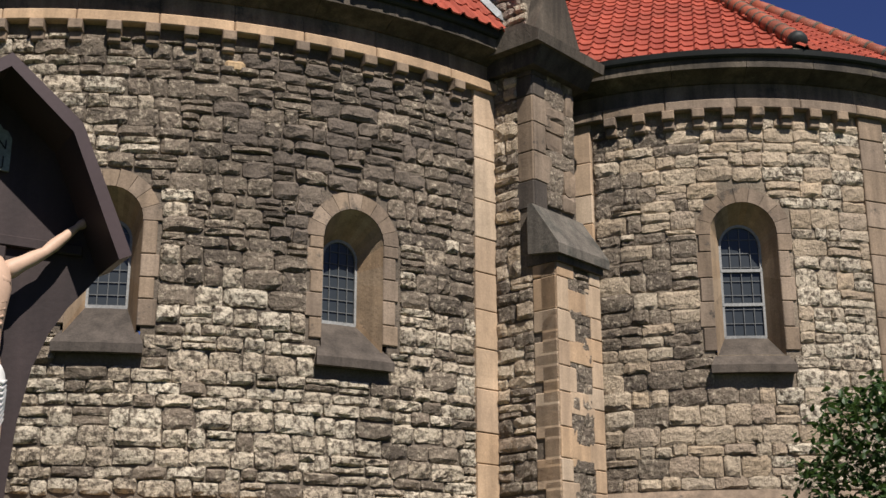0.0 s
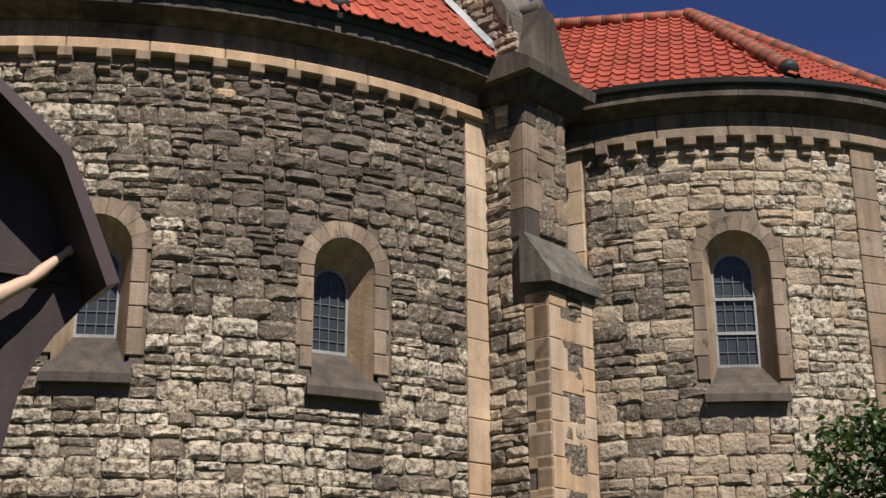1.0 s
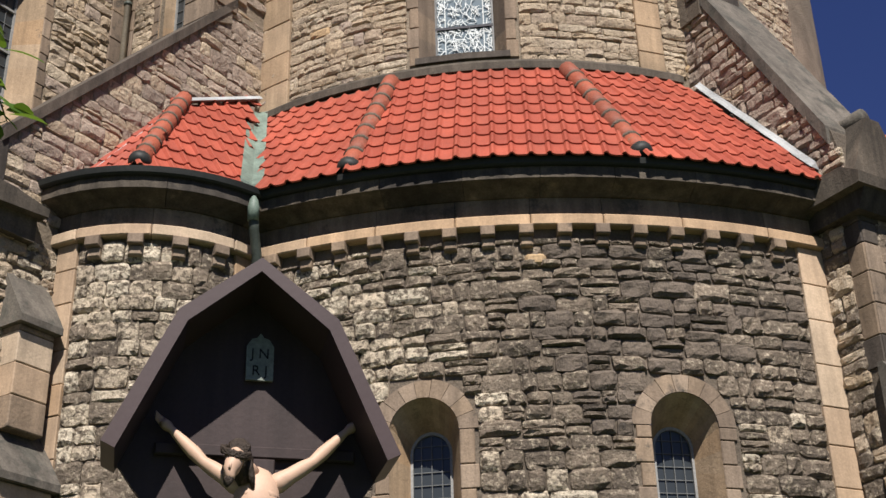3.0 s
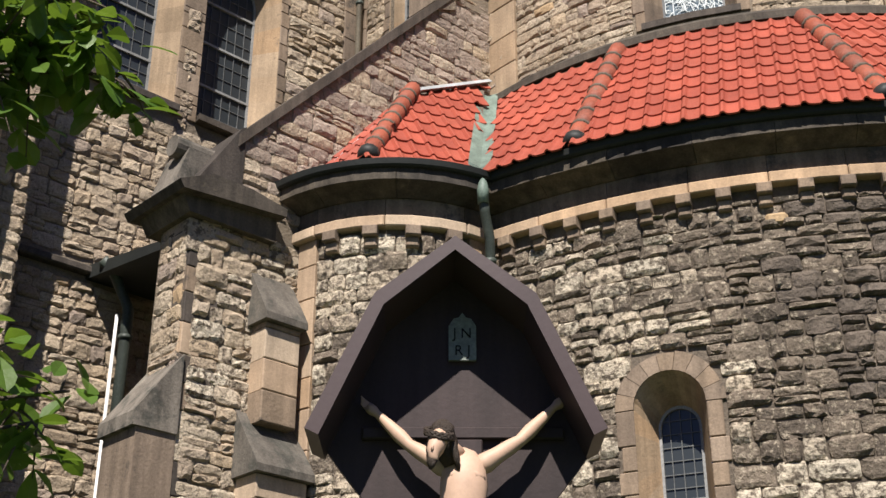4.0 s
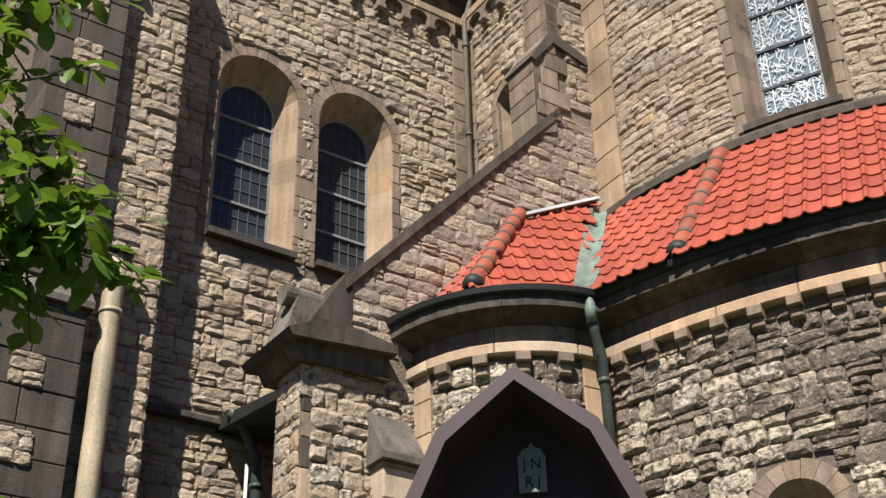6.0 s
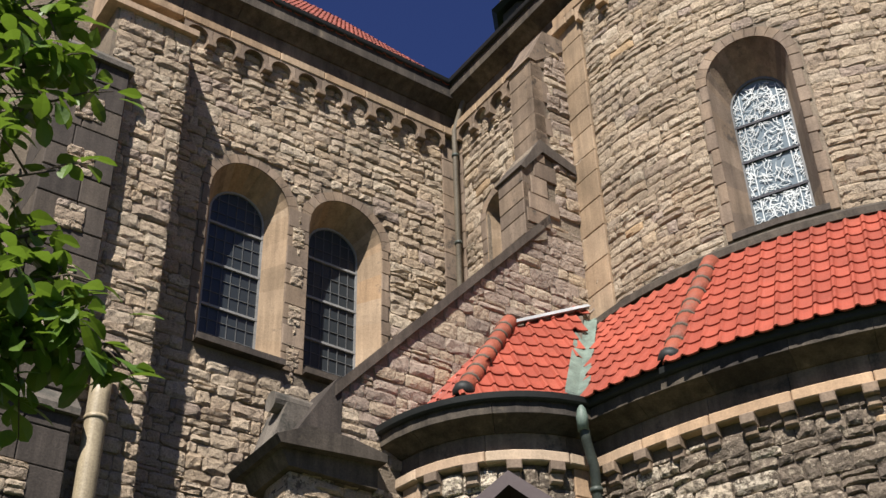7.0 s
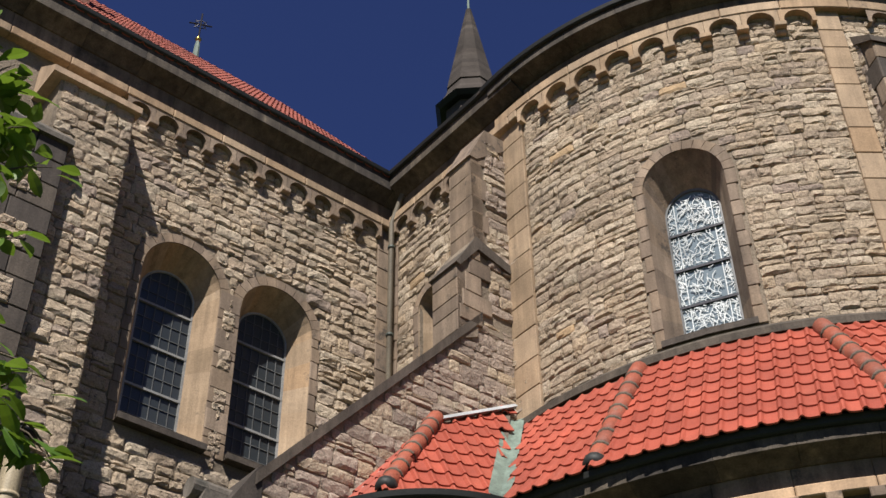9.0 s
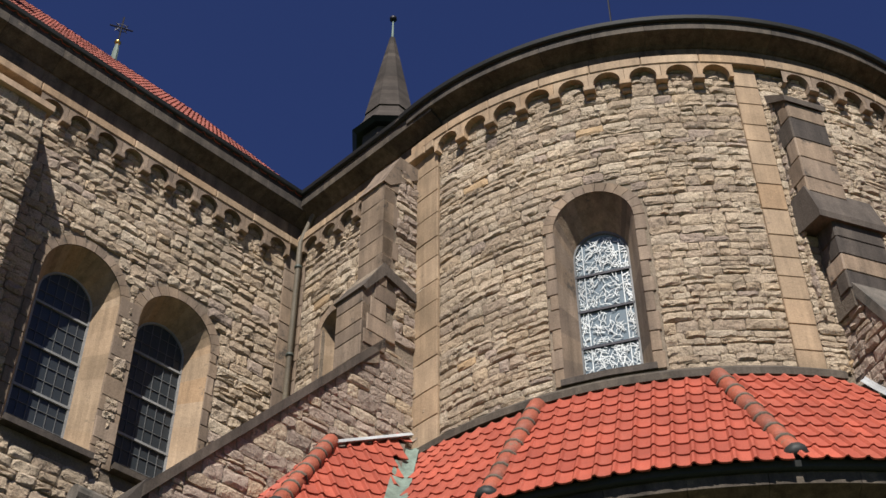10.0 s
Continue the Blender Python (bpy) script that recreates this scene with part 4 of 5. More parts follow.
add_solid(g, FLY, [(-4.80, 8.60), (-4.20, 8.60), (-4.20, 9.52), (-4.26, 9.48)], -FT + 0.02, 0.04)
piece("gablet_slope", g.mesh("gablet_slope", M_SILL), but)
g = Geo()
add_solid(g, FLY, [(-4.94, 8.60), (-4.4, 8.60), (-4.5, 9.12), (-4.78, 9.12)], -FT - 0.1, -0.22)
tube(g, [FLY.at(-4.92, 9.16, -0.38), FLY.at(-4.2, 9.16, -0.38)], 0.13, 14)
piece("gablet_roll", g.mesh("gablet_roll", M_COPE), but, "horizontal stone roll")
g = Geo()
add_solid(g, FLY, [(-5.28, 5.62), (-4.76, 5.62), (-4.76, 6.5), (-5.28, 5.77)], -FT - 0.02, 0.06)
piece("weathering", g.mesh("weathering", M_COPE), but, "sloping dark weathering stone")
g = Geo()
add_solid(g, FLY, [(-5.22, 0.0), (-4.76, 0.0), (-4.76, 5.64), (-5.22, 5.64)], -FT, 0.03)
piece("lower_stage", g.mesh("lower_stage", M_BROWN), but)
g = Geo()
block(g, FLY, -4.835, -4.36, 7.72, 8.11, -0.1, 0.034, 0.012)
piece("quoin", g.mesh("quoin", M_PALE), but, "pale replaced corner stone")

# upper pillar on the choir, above the sloping wall
pil = thing("buttress_pillar_1", "upright sandstone buttress pillar on the choir wall", "buttress", "structure")
g = Geo()
add_solid(g, FLY, [(-0.80, cop_z(-0.9)), (0.1, cop_z(-0.9)), (0.1, 17.3), (-0.55, 17.3), (-0.80, 16.7)], -0.5, 0.02)
piece("upper_stage", g.mesh("upper_stage", M_MORTAR), pil)
g = Geo()
add_solid(g, FLY, [(-1.16, cop_z(-1.24)), (-0.78, cop_z(-0.9) - 0.2), (-0.78, 14.62), (-0.90, 14.72), (-1.16, 14.2)], -0.52, 0.05)
piece("lower_stage", g.mesh("lower_stage", M_MORTAR), pil)
PEND = Flat(FLY.at(-0.80, 0, -0.5).xy, FLY.n.xy)
PEND2 = Flat(FLY.at(-1.16, 0, -0.52).xy, FLY.n.xy)
rubble(FLY, -0.52, -0.02, 13.5, 17.2, pil, pick_mauve, seed=24, keep=60, base=0.02)
z, k = 14.7, 0
rng = random.Random(9)
while z < 16.7:
    h = min(rng.uniform(0.3, 0.5), 16.75 - z)
    g = Geo()
    block(g, PEND, -0.02, 0.55, z + 0.004, z + h - 0.004, -0.2, 0.02, 0.01)
    block(g, FLY, -0.82, -0.82 + (0.36 if k % 2 else 0.24), z + 0.004, z + h - 0.004, -0.1, 0.05, 0.01)
    piece("quoin", g.mesh("quoin", M_BROWN), pil)
    z += h
    k += 1
g = Geo()
add_solid(g, FLY, [(-0.86, 16.65), (-0.70, 16.65), (0.1, 17.35), (0.1, 17.45), (-0.5, 17.45)], -0.56, 0.07)
piece("cap", g.mesh("cap", M_BROWN), pil)
g = Geo()
add_solid(g, FLY, [(-1.22, 14.15), (-1.14, 14.12), (-0.76, 14.62), (-0.1, 14.45), (-0.1, 14.62), (-0.80, 14.86)], -0.58, 0.10)
piece("weathering", g.mesh("weathering", M_SILL), pil)
z, k = cop_z(-1.16) + 0.05, 0
while z < 14.1:
    h = min(rng.uniform(0.26, 0.4), 14.16 - z)
    g = Geo()
    block(g, PEND2, -0.02, 0.57, z + 0.004, z + h - 0.004, -0.2, 0.02, 0.01)
    piece("quoin", g.mesh("quoin", M_BROWN), pil)
    z += h
z = cop_z(-0.9)
while z < 14.55:
    h = min(rng.uniform(0.26, 0.4), 14.6 - z)
    g = Geo()
    block(g, FLY, -1.12 + (z - 13.2) * 0.2, -0.80 + (0.3 if k % 2 else 0.1), z + 0.004, z + h - 0.004, -0.1, 0.07, 0.01)
    piece("quoin", g.mesh("quoin", M_BROWN), pil)
    z += h
    k += 1

# small stepped buttress between the pier and the round bay
sm = thing("small_buttress", "small stepped buttress with sloping weathering stones", "buttress", "structure")
for s0, s1, z0, z1, dd, zt in ((-3.92, -3.45, 5.9, 7.05, 0.30, 7.75), (-4.0, -3.35, 0.0, 5.3, 0.42, 6.1)):
    z = z0
    while z < z1 - 0.02:
        h = min(0.36, z1 - z)
        g = Geo()
        block(g, FLY, s0, s1, z + 0.004, z + h - 0.004, -0.1, dd, 0.012)
        piece("ashlar_block", g.mesh("ashlar_block", random.Random(int(z * 50)).choice([M_BUFF, M_BROWN, M_BUFF])), sm)
        z += h
    g = Geo()
    SIDE = Flat(FLY.at(s0 - 0.06, 0, 0).xy, FLY.n.xy)
    add_solid(g, SIDE, [(0.0, z1), (dd + 0.08, z1), (dd + 0.08, z1 + 0.08), (0.0, zt)], -(s1 - s0) - 0.1, 0.0)
    piece("weathering", g.mesh("weathering", M_COPE), sm, "sloping weathering stone")

# buttress between the ambulatory and the chapel
BN = Vector((math.cos(radians(288)), math.sin(radians(288))))
LEFT = Flat((7.61, 12.66), BN)
FRONT_UP = Flat((Vector((7.61, 12.66)) + BN * 0.67), (-BN.y, BN.x))
FRONT_LO = Flat((Vector((7.61, 12.66)) + BN * 0.96), (-BN.y, BN.x))
BW = 0.90


def cop2(a):
    return 10.6 - 1.83 * a


bt = thing("flying_buttress_2", "stepped buttress with sandstone quoins and a steep coped wall", "buttress", "structure", mesh=solid("wall", LEFT, [(-2.6, 0), (0.94, 0), (0.94, 5.9), (0.65, 6.6), (0.65, 8.9), (0.5, cop2(0.5)), (-1.75, cop2(-1.75)), (-2.6, cop2(-1.75))], -BW, 0.0, M_MORTAR_D))
rubble(LEFT, -1.8, 0.6, 9.0, 13.7, bt, pick_mauve, lambda s, z: z < cop2(s) - 0.15, near=0.0, seed=25, keep=120, h=(0.12, 0.22))
rubble(LEFT, 0.05, 0.62, 2.9, 8.7, bt, lambda s, z, r: M_GREY if r.random() < 0.5 else M_STONE, lambda s, z: s < (0.62 if z < 5.9 else 0.42), near=0.3, seed=26, keep=100, h=(0.12, 0.22))
quoins(bt, FRONT_UP, LEFT, 0.0, 0.67, 6.6, 8.7, [M_BROWN, M_SILL], toward=1, side=-1, seed=5, long=0.36)
quoins(bt, FRONT_LO, LEFT, 0.0, 0.96, 2.5, 5.85, [M_BUFF], toward=1, side=-1, seed=6, long=0.34, short=0.22)
quoins(bt, FRONT_LO, LEFT, BW, 0.96, 2.5, 5.85, [M_BUFF], toward=-1, side=-1, seed=7, long=0.34, short=0.22)
z = 2.5
k = 0
rng = random.Random(12)
while z < 5.8:
    g = Geo()
    block(g, FRONT_LO, 0.2, 0.7, z + 0.28, min(z + 0.56, 5.85), -0.1, 0.018, 0.01)
    piece("ashlar_block", g.mesh("ashlar_block", M_BUFF), bt)
    z += 0.62
rubble(FRONT_LO, 0.22, 0.68, 2.5, 5.8, bt, lambda s, z, r: M_GREY, seed=27, keep=30, proud=0.02)
rubble(FRONT_UP, 0.25, 0.86, 6.7, 8.7, bt, lambda s, z, r: M_BROWN if r.random() < 0.5 else M_GREY, seed=28, keep=40, h=(0.2, 0.35), wd=(0.25, 0.5), proud=0.03)
g = Geo()
add_solid(g, LEFT, [(0.62, 5.98), (1.08, 5.92), (1.08, 6.04), (0.69, 6.62), (0.62, 6.62)], -BW - 0.08, 0.10)
piece("weathering", g.mesh("weathering", M_COPE), bt, "grey sloping weathering stone")
g = Geo()
add_solid(g, LEFT, [(0.55, 5.84), (1.02, 5.84), (1.02, 5.95), (0.55, 5.98)], -BW - 0.02, 0.04)
piece("drip_stone", g.mesh("drip_stone", M_DARK), bt)
g = Geo()
add_solid(g, LEFT, [(-0.1, 8.68), (0.98, 8.68), (1.0, 8.82), (0.75, 8.98), (-0.1, 9.02)], -BW - 0.28, 0.28)
add_solid(g, LEFT, [(0.0, 8.45), (0.80, 8.45), (0.95, 8.70), (0.0, 8.70)], -BW - 0.14, 0.14)
piece("cap_slab", g.mesh("cap_slab", M_DARK), bt, "blackened overhanging cap stone")
g = Geo()
add_solid(g, FRONT_UP, [(-0.06, 8.98), (BW + 0.06, 8.98), (BW * 0.63, 9.84), (BW * 0.37, 9.84)], -0.75, 0.10)
piece("gablet", g.mesh("gablet", M_DARK), bt)
g = Geo()
tube(g, [LEFT.at(0.15, 9.94, -BW * 0.5), LEFT.at(0.66, 9.94, -BW * 0.5)], 0.115, 14)
piece("gablet_roll", g.mesh("gablet_roll", M_COPE, True), bt, "round stone roll on the gablet")
a = 0.48
while a > -1.85:
    a1 = max(a - 0.62, -1.85)
    g = Geo()
    add_solid(g, LEFT, [(a - 0.004, cop2(a) - 0.22), (a - 0.004, cop2(a) + 0.05), (a1, cop2(a1) + 0.05), (a1, cop2(a1) - 0.22)], -BW - 0.04, 0.06)
    piece("coping_stone", g.mesh("coping_stone", M_COPE), bt, "grey sloping coping stone")
    a = a1
pil = thing("buttress_pillar_2", "upright sandstone buttress pillar on the apse", "buttress", "structure")
g = Geo()
add_solid(g, LEFT, [(-2.5, 14.3), (-1.38, 14.3), (-1.38, 16.75), (-1.9, 17.3), (-2.5, 17.3)], -0.35, 0.28)
add_solid(g, LEFT, [(-2.5, 12.6), (-1.3, 12.6), (-1.3, 14.2), (-1.45, 14.75), (-2.5, 14.75)], -0.75, 0.08)
piece("upper_stage", g.mesh("upper_stage", M_MORTAR_D), pil)
rubble(LEFT, -2.3, -1.66, 12.6, 17.1, pil, pick_mauve, lambda s, z: True, seed=29, keep=60, base=0.29, proud=0.03)
rng = random.Random(31)
for z0, z1, sx, d0, d1 in ((14.75, 16.7, -1.38, -0.36, 0.28), (12.9, 14.2, -1.3, -0.72, 0.08)):
    PF = Flat(LEFT.at(sx, 0, d1).xy, (-BN.y, BN.x))
    z, k = z0, 0
    while z < z1 - 0.05:
        h = min(rng.uniform(0.3, 0.46), z1 - z)
        g = Geo()
        block(g, LEFT, sx - (0.36 if k % 2 else 0.22), sx + 0.01, z + 0.004, z + h - 0.004, d1 - 0.1, d1 + 0.025, 0.012)
        block(g, PF, 0.0, d1 - d0, z + 0.004, z + h - 0.004, -0.1, 0.02, 0.012)
        piece("quoin", g.mesh("quoin", rng.choice([M_BROWN, M_BROWN, M_SILL])), pil)
        z += h
        k += 1
g = Geo()
add_solid(g, LEFT, [(-2.4, 14.30), (-1.22, 14.12), (-1.22, 14.24), (-1.40, 14.86), (-2.4, 14.86)], -0.80, 0.34)
add_solid(g, LEFT, [(-1.98, 17.2), (-1.32, 16.66), (-1.32, 16.78), (-1.9, 17.36)], -0.41, 0.34)
piece("weathering", g.mesh("weathering", M_SILL), pil, "sloping weathering stone")
roof = bpy.data.objects["roof_ambulatory"]
run = []
for k in range(9):
    q = LEFT.at(-1.5 + 1.75 * k / 8, 0, 0.05 + 0.02 * (k % 2))
    q.z = Z_EAVE + 0.13 + (8.16 - math.hypot(q.x - OC[0], q.y - OC[1])) * (ZT - Z_EAVE) / (8.16 - RT)
    run.append(q)
flashing(roof, run, LEFT.n, 0.07)

# ---------------------------------------------------------------- chapel roof
roof = thing("roof_chapel", "red pantile hipped roof with ridge rolls over the chapel", "roof", "structure")
CC = (13.12, 15.10)
apex = Vector((13.45, 14.88, 12.5))
ridge_l = Vector((10.6, 17.3, 12.55))
h1 = on(CC, 4.9, 247.0, Z_EAVE + 0.03)


def chapel_facet(a0, a1, tops, seed, keep):
    p, q = on(CC, 4.9, a0, Z_EAVE + 0.03), on(CC, 4.9, a1, Z_EAVE + 0.03)
    nz = (q - p).cross(tops[0] - p)
    pts = []
    for k in range(9):
        x = p.lerp(q, k / 8)
        x.z = p.z - (nz.x * (x.x - p.x) + nz.y * (x.y - p.y)) / nz.z
        pts.append(x)
    for t in tops:
        t = t.copy()
        t.z = p.z - (nz.x * (t.x - p.x) + nz.y * (t.y - p.y)) / nz.z
        pts.append(t)
    tiled_facet(roof, pts, (0, 8), keep=keep, seed=seed)


chapel_facet(207, 247, [apex, ridge_l], 11, 200)
chapel_facet(247, 285, [apex], 12, 60)
chapel_facet(285, 325, [apex], 13, 0)
ridge_roll(roof, h1 + Vector((0.08, 0.16, 0.2)), apex + Vector((0, 0, 0.05)), 0.12)
ridge_roll(roof, on(CC, 4.75, 285, Z_EAVE + 0.2), apex + Vector((0, 0, 0.05)), 0.12)
ridge_roll(roof, apex + Vector((0, 0, 0.02)), ridge_l + Vector((0, 0, 0.02)), 0.11, stop=False)

# ---------------------------------------------------------------- transept roof and its corner
roof = thing("roof_transept", "steep red pantile roof of the transept", "roof", "structure")
tiled_facet(roof, [TRANSEPT.at(-7.6, 18.52, 0.34), TRANSEPT.at(0.3, 18.52, 0.34), TRANSEPT.at(0.3, 25.5, -5.1), TRANSEPT.at(-7.6, 25.5, -5.1)], (0, 1), keep=60, row=0.30, seed=14, mat=M_TILE_DULL)
g = Geo()
add_solid(g, Flat(TRANSEPT.at(-14, 0, 0).xy, -TRANSEPT.n.xy), [(-0.3, 18.5), (5.0, 25.3), (10.5, 18.5)], -16.0, -6.5)
piece("gable_body", g.mesh("gable_body", M_RIDGE_MORTAR), roof)
pw = thing("wall_pilaster", "broad rubble pilaster with a sunlit sloping cap on the transept", "pilaster", "structure", mesh=solid("wall", TRANSEPT, [(-6.9, 0), (-5.66, 0), (-5.66, 16.6), (-6.9, 16.6)], -0.1, 0.68, M_MORTAR))
rubble(TRANSEPT, -6.85, -5.64, 2.5, 16.55, pw, pick_light, near=-6.0, seed=41, keep=200, base=0.68)
PR = Flat(TRANSEPT.at(-5.66, 0, 0.68).xy, -TRANSEPT.n.xy)
rubble(PR, 0.0, 0.68, 2.5, 16.5, pw, pick_light, seed=42, keep=80)
g = Geo()
PS = Flat(TRANSEPT.at(-5.58, 0, 0.0).xy, -TRANSEPT.n.xy)
add_solid(g, PS, [(-0.80, 16.5), (-0.80, 16.62), (0.0, 17.25), (0.0, 16.5)], -1.5, 0.0)
piece("sloping_cap", g.mesh("sloping_cap", M_BUFF), pw, "sunlit sloping cap stone")
cb = thing("corner_buttress", "tall stepped corner buttress of brown sandstone blocks", "buttress", "structure")
rng = random.Random(44)
for s0, s1, z0, z1, dd in ((-7.6, -6.62, 9.6, 15.0, 0.95), (-7.9, -6.66, 0.0, 9.2, 1.12)):
    z, k = z0, 0
    while z < z1 - 0.02:
        h = min(rng.uniform(0.36, 0.52), z1 - z)
        cut = rng.uniform(0.35, 0.6)
        for a, b in ((s0, s0 + (s1 - s0) * cut), (s0 + (s1 - s0) * cut, s1)):
            g = Geo()
            block(g, TRANSEPT, a + 0.004, b - 0.004, z + 0.004, z + h - 0.004, 0.0, dd + rng.uniform(-0.008, 0.008), 0.014)
            piece("ashlar_block", g.mesh("ashlar_block", M_SILL), cb)
        z += h
        k += 1
    for k in range(int((z1 - z0 - 0.4) / 0.95)):
        zz, sc = z0 + 0.45 + 0.95 * k, (s0 + s1) / 2
        rubble(TRANSEPT, sc - 0.2, sc + 0.2, zz, zz + 0.42, cb, pick_light, seed=70 + k, h=(0.1, 0.2), wd=(0.14, 0.34), base=dd + 0.004, proud=0.03)
    if z1 < 17:
        g = Geo()
        SB = Flat(TRANSEPT.at(s1 + 0.05, 0, 0).xy, -TRANSEPT.n.xy)
        add_solid(g, SB, [(-dd - 0.07, z1), (-dd - 0.07, z1 + 0.09), (-dd + 0.3, z1 + 0.5), (0.0, z1 + 0.5), (0.0, z1)], -(s1 - s0) - 0.1, 0.0)
        piece("weathering", g.mesh("weathering", M_COPE), cb, "sloping weathering stone")
g = Geo()
block(g, TRANSEPT, -5.66, -4.05, 8.58, 8.74, -0.1, 0.14, 0.02, slope=0.05)
thing("string_course", "thin projecting stone string course on the transept", "string course", "structure", mesh=g.mesh("string_course", M_SILL))
g = Geo()
add_solid(g, Flat(TRANSEPT.at(-4.35, 0, 0.0).xy, -TRANSEPT.n.xy), [(0.1, 8.75), (-2.4, 8.35), (-2.4, 8.25), (0.1, 8.55)], -0.05, 1.0)
thing("lean_to_roof", "low dark lean-to roof between transept and buttress", "roof", "structure", mesh=g.mesh("lean_to_roof", M_GUTTER))


# ---------------------------------------------------------------- pipes
def pipe_thing(name, label, runs, r, mat, brackets=()):
    ob = thing(name, label, "pipe", group="pipes on the church walls")
    g = Geo()
    tube(g, runs, r, 14)
    piece("pipe", g.mesh("pipe", mat, True), ob)
    for p in brackets:
        g = Geo()
        tube(g, [Vector(p) - Vector((0, 0, 0.03)), Vector(p) + Vector((0, 0, 0.03))], r * 1.25, 14)
        piece("bracket", g.mesh("bracket", M_PIPE, True), ob)
    return ob


vx, vy = 0.98, 13.62
dp = pipe_thing("downpipe", "grey-green downpipe with a rounded head below the roof valley", [(vx, vy, 8.70), (vx + 0.02, vy + 0.05, 8.45), (vx + 0.08, vy + 0.22, 8.2), (vx + 0.08, vy + 0.22, 0.0)], 0.06, M_PIPE, [(vx + 0.08, vy + 0.22, 7.9), (vx + 0.08, vy + 0.22, 6.0)])
g = Geo()
tube(g, [(vx, vy, 8.55), (vx, vy, 8.72), (vx, vy, 8.82), (vx, vy, 8.87)], [0.065, 0.07, 0.05, 0.02], 14)
piece("pipe_head", g.mesh("pipe_head", M_COPPER, True), dp, "rounded grey-green pipe head")
pipe_thing("downpipe", "tall grey downpipe in the corner of choir and transept", [TRANSEPT.at(-0.05, 18.4, 0.5), TRANSEPT.at(-0.12, 18.1, 0.4), TRANSEPT.at(-0.16, 17.6, 0.18), TRANSEPT.at(-0.16, 3.0, 0.18)], 0.055, M_PIPE_TAN, [TRANSEPT.at(-0.16, 17.0, 0.18), TRANSEPT.at(-0.16, 15.0, 0.18), TRANSEPT.at(-0.16, 13.0, 0.18)])
pipe_thing("downpipe", "grey-green downpipe with a bend below the lean-to roof", [TRANSEPT.at(-4.42, 8.66, 0.45), TRANSEPT.at(-4.25, 8.55, 0.45), TRANSEPT.at(-3.98, 8.1, 0.45), TRANSEPT.at(-3.98, 2.0, 0.45)], 0.075, M_PIPE, [TRANSEPT.at(-3.98, 7.7, 0.45)])
pipe_thing("conduit", "thin white conduit beside the downpipe", [TRANSEPT.at(-4.10, 8.0, 0.40), TRANSEPT.at(-4.10, 2.0, 0.40)], 0.022, M_CLOTH)
fl = pipe_thing("flue_pipe", "cream metal flue pipe with a flat round cowl", [TRANSEPT.at(-6.30, 0, 0.95), TRANSEPT.at(-6.34, 5.0, 0.96), TRANSEPT.at(-6.34, 9.6, 0.96), TRANSEPT.at(-6.34, 9.62, 0.96), TRANSEPT.at(-6.34, 10.12, 0.96)], 0.135, M_FLUE)
g = Geo()
tube(g, [TRANSEPT.at(-6.34, 10.16, 0.96), TRANSEPT.at(-6.34, 10.20, 0.96), TRANSEPT.at(-6.34, 10.24, 0.96)], [0.2, 0.215, 0.10], 18)
piece("cowl", g.mesh("cowl", M_IRON, True), fl, "dark flat cowl")
g = Geo()
tube(g, [TRANSEPT.at(-6.34, 9.3, 0.96), TRANSEPT.at(-6.34, 9.36, 0.96)], 0.145, 16)
piece("collar", g.mesh("collar", M_FLUE, True), fl)

# ---------------------------------------------------------------- tops against the sky
sp = thing("spire", "slender slate spire on a ridge turret with a ball finial", "spire")
SX, SY = 0.30, 34.4


def octo(z, r, n=8):
    return [(SX + r * math.cos(2 * math.pi * (k + 0.5) / n), SY + r * math.sin(2 * math.pi * (k + 0.5) / n), z) for k in range(n)]


def stack(g, levels):
    v, f = [], []
    for z, r in levels:
        v += octo(z, r)
    for i in range(len(levels) - 1):
        f += [(i * 8 + k, i * 8 + (k + 1) % 8, i * 8 + 8 + (k + 1) % 8, i * 8 + 8 + k) for k in range(8)]
    g.add(v, f + [tuple(reversed(range(8))), tuple(range(len(v) - 8, len(v)))])


g = Geo()
stack(g, [(37.15, 1.44), (37.35, 1.30), (37.8, 1.06), (38.3, 0.92)])
piece("flared_foot", g.mesh("flared_foot", M_SLATE), sp)
z = 38.25
while z < 43.2:
    r = 0.92 * (43.5 - z) / 5.2 + 0.05
    g = Geo()
    stack(g, [(z - 0.02, r + 0.022), (z + 0.27, r - 0.03)])
    piece("slate_course", g.mesh("slate_course", M_SLATE), sp)
    z += 0.25
g = Geo()
stack(g, [(0.0, 1.05), (37.0, 1.05)])
piece("turret", g.mesh("turret", M_SLATE), sp)
g = Geo()
stack(g, [(36.95, 1.30), (37.12, 1.48)])
piece("eave_moulding", g.mesh("eave_moulding", M_IRON), sp)
g = Geo()
tube(g, [(SX, SY, 43.1), (SX, SY, 44.4)], [0.06, 0.03], 8)
piece("finial_rod", g.mesh("finial_rod", M_COPPER), sp)
g = Geo()
tube(g, [(SX, SY, 44.4), (SX, SY, 44.48), (SX, SY, 44.6), (SX, SY, 44.7)], [0.05, 0.15, 0.15, 0.04], 12)
piece("ball", g.mesh("ball", M_IRON, True), sp)


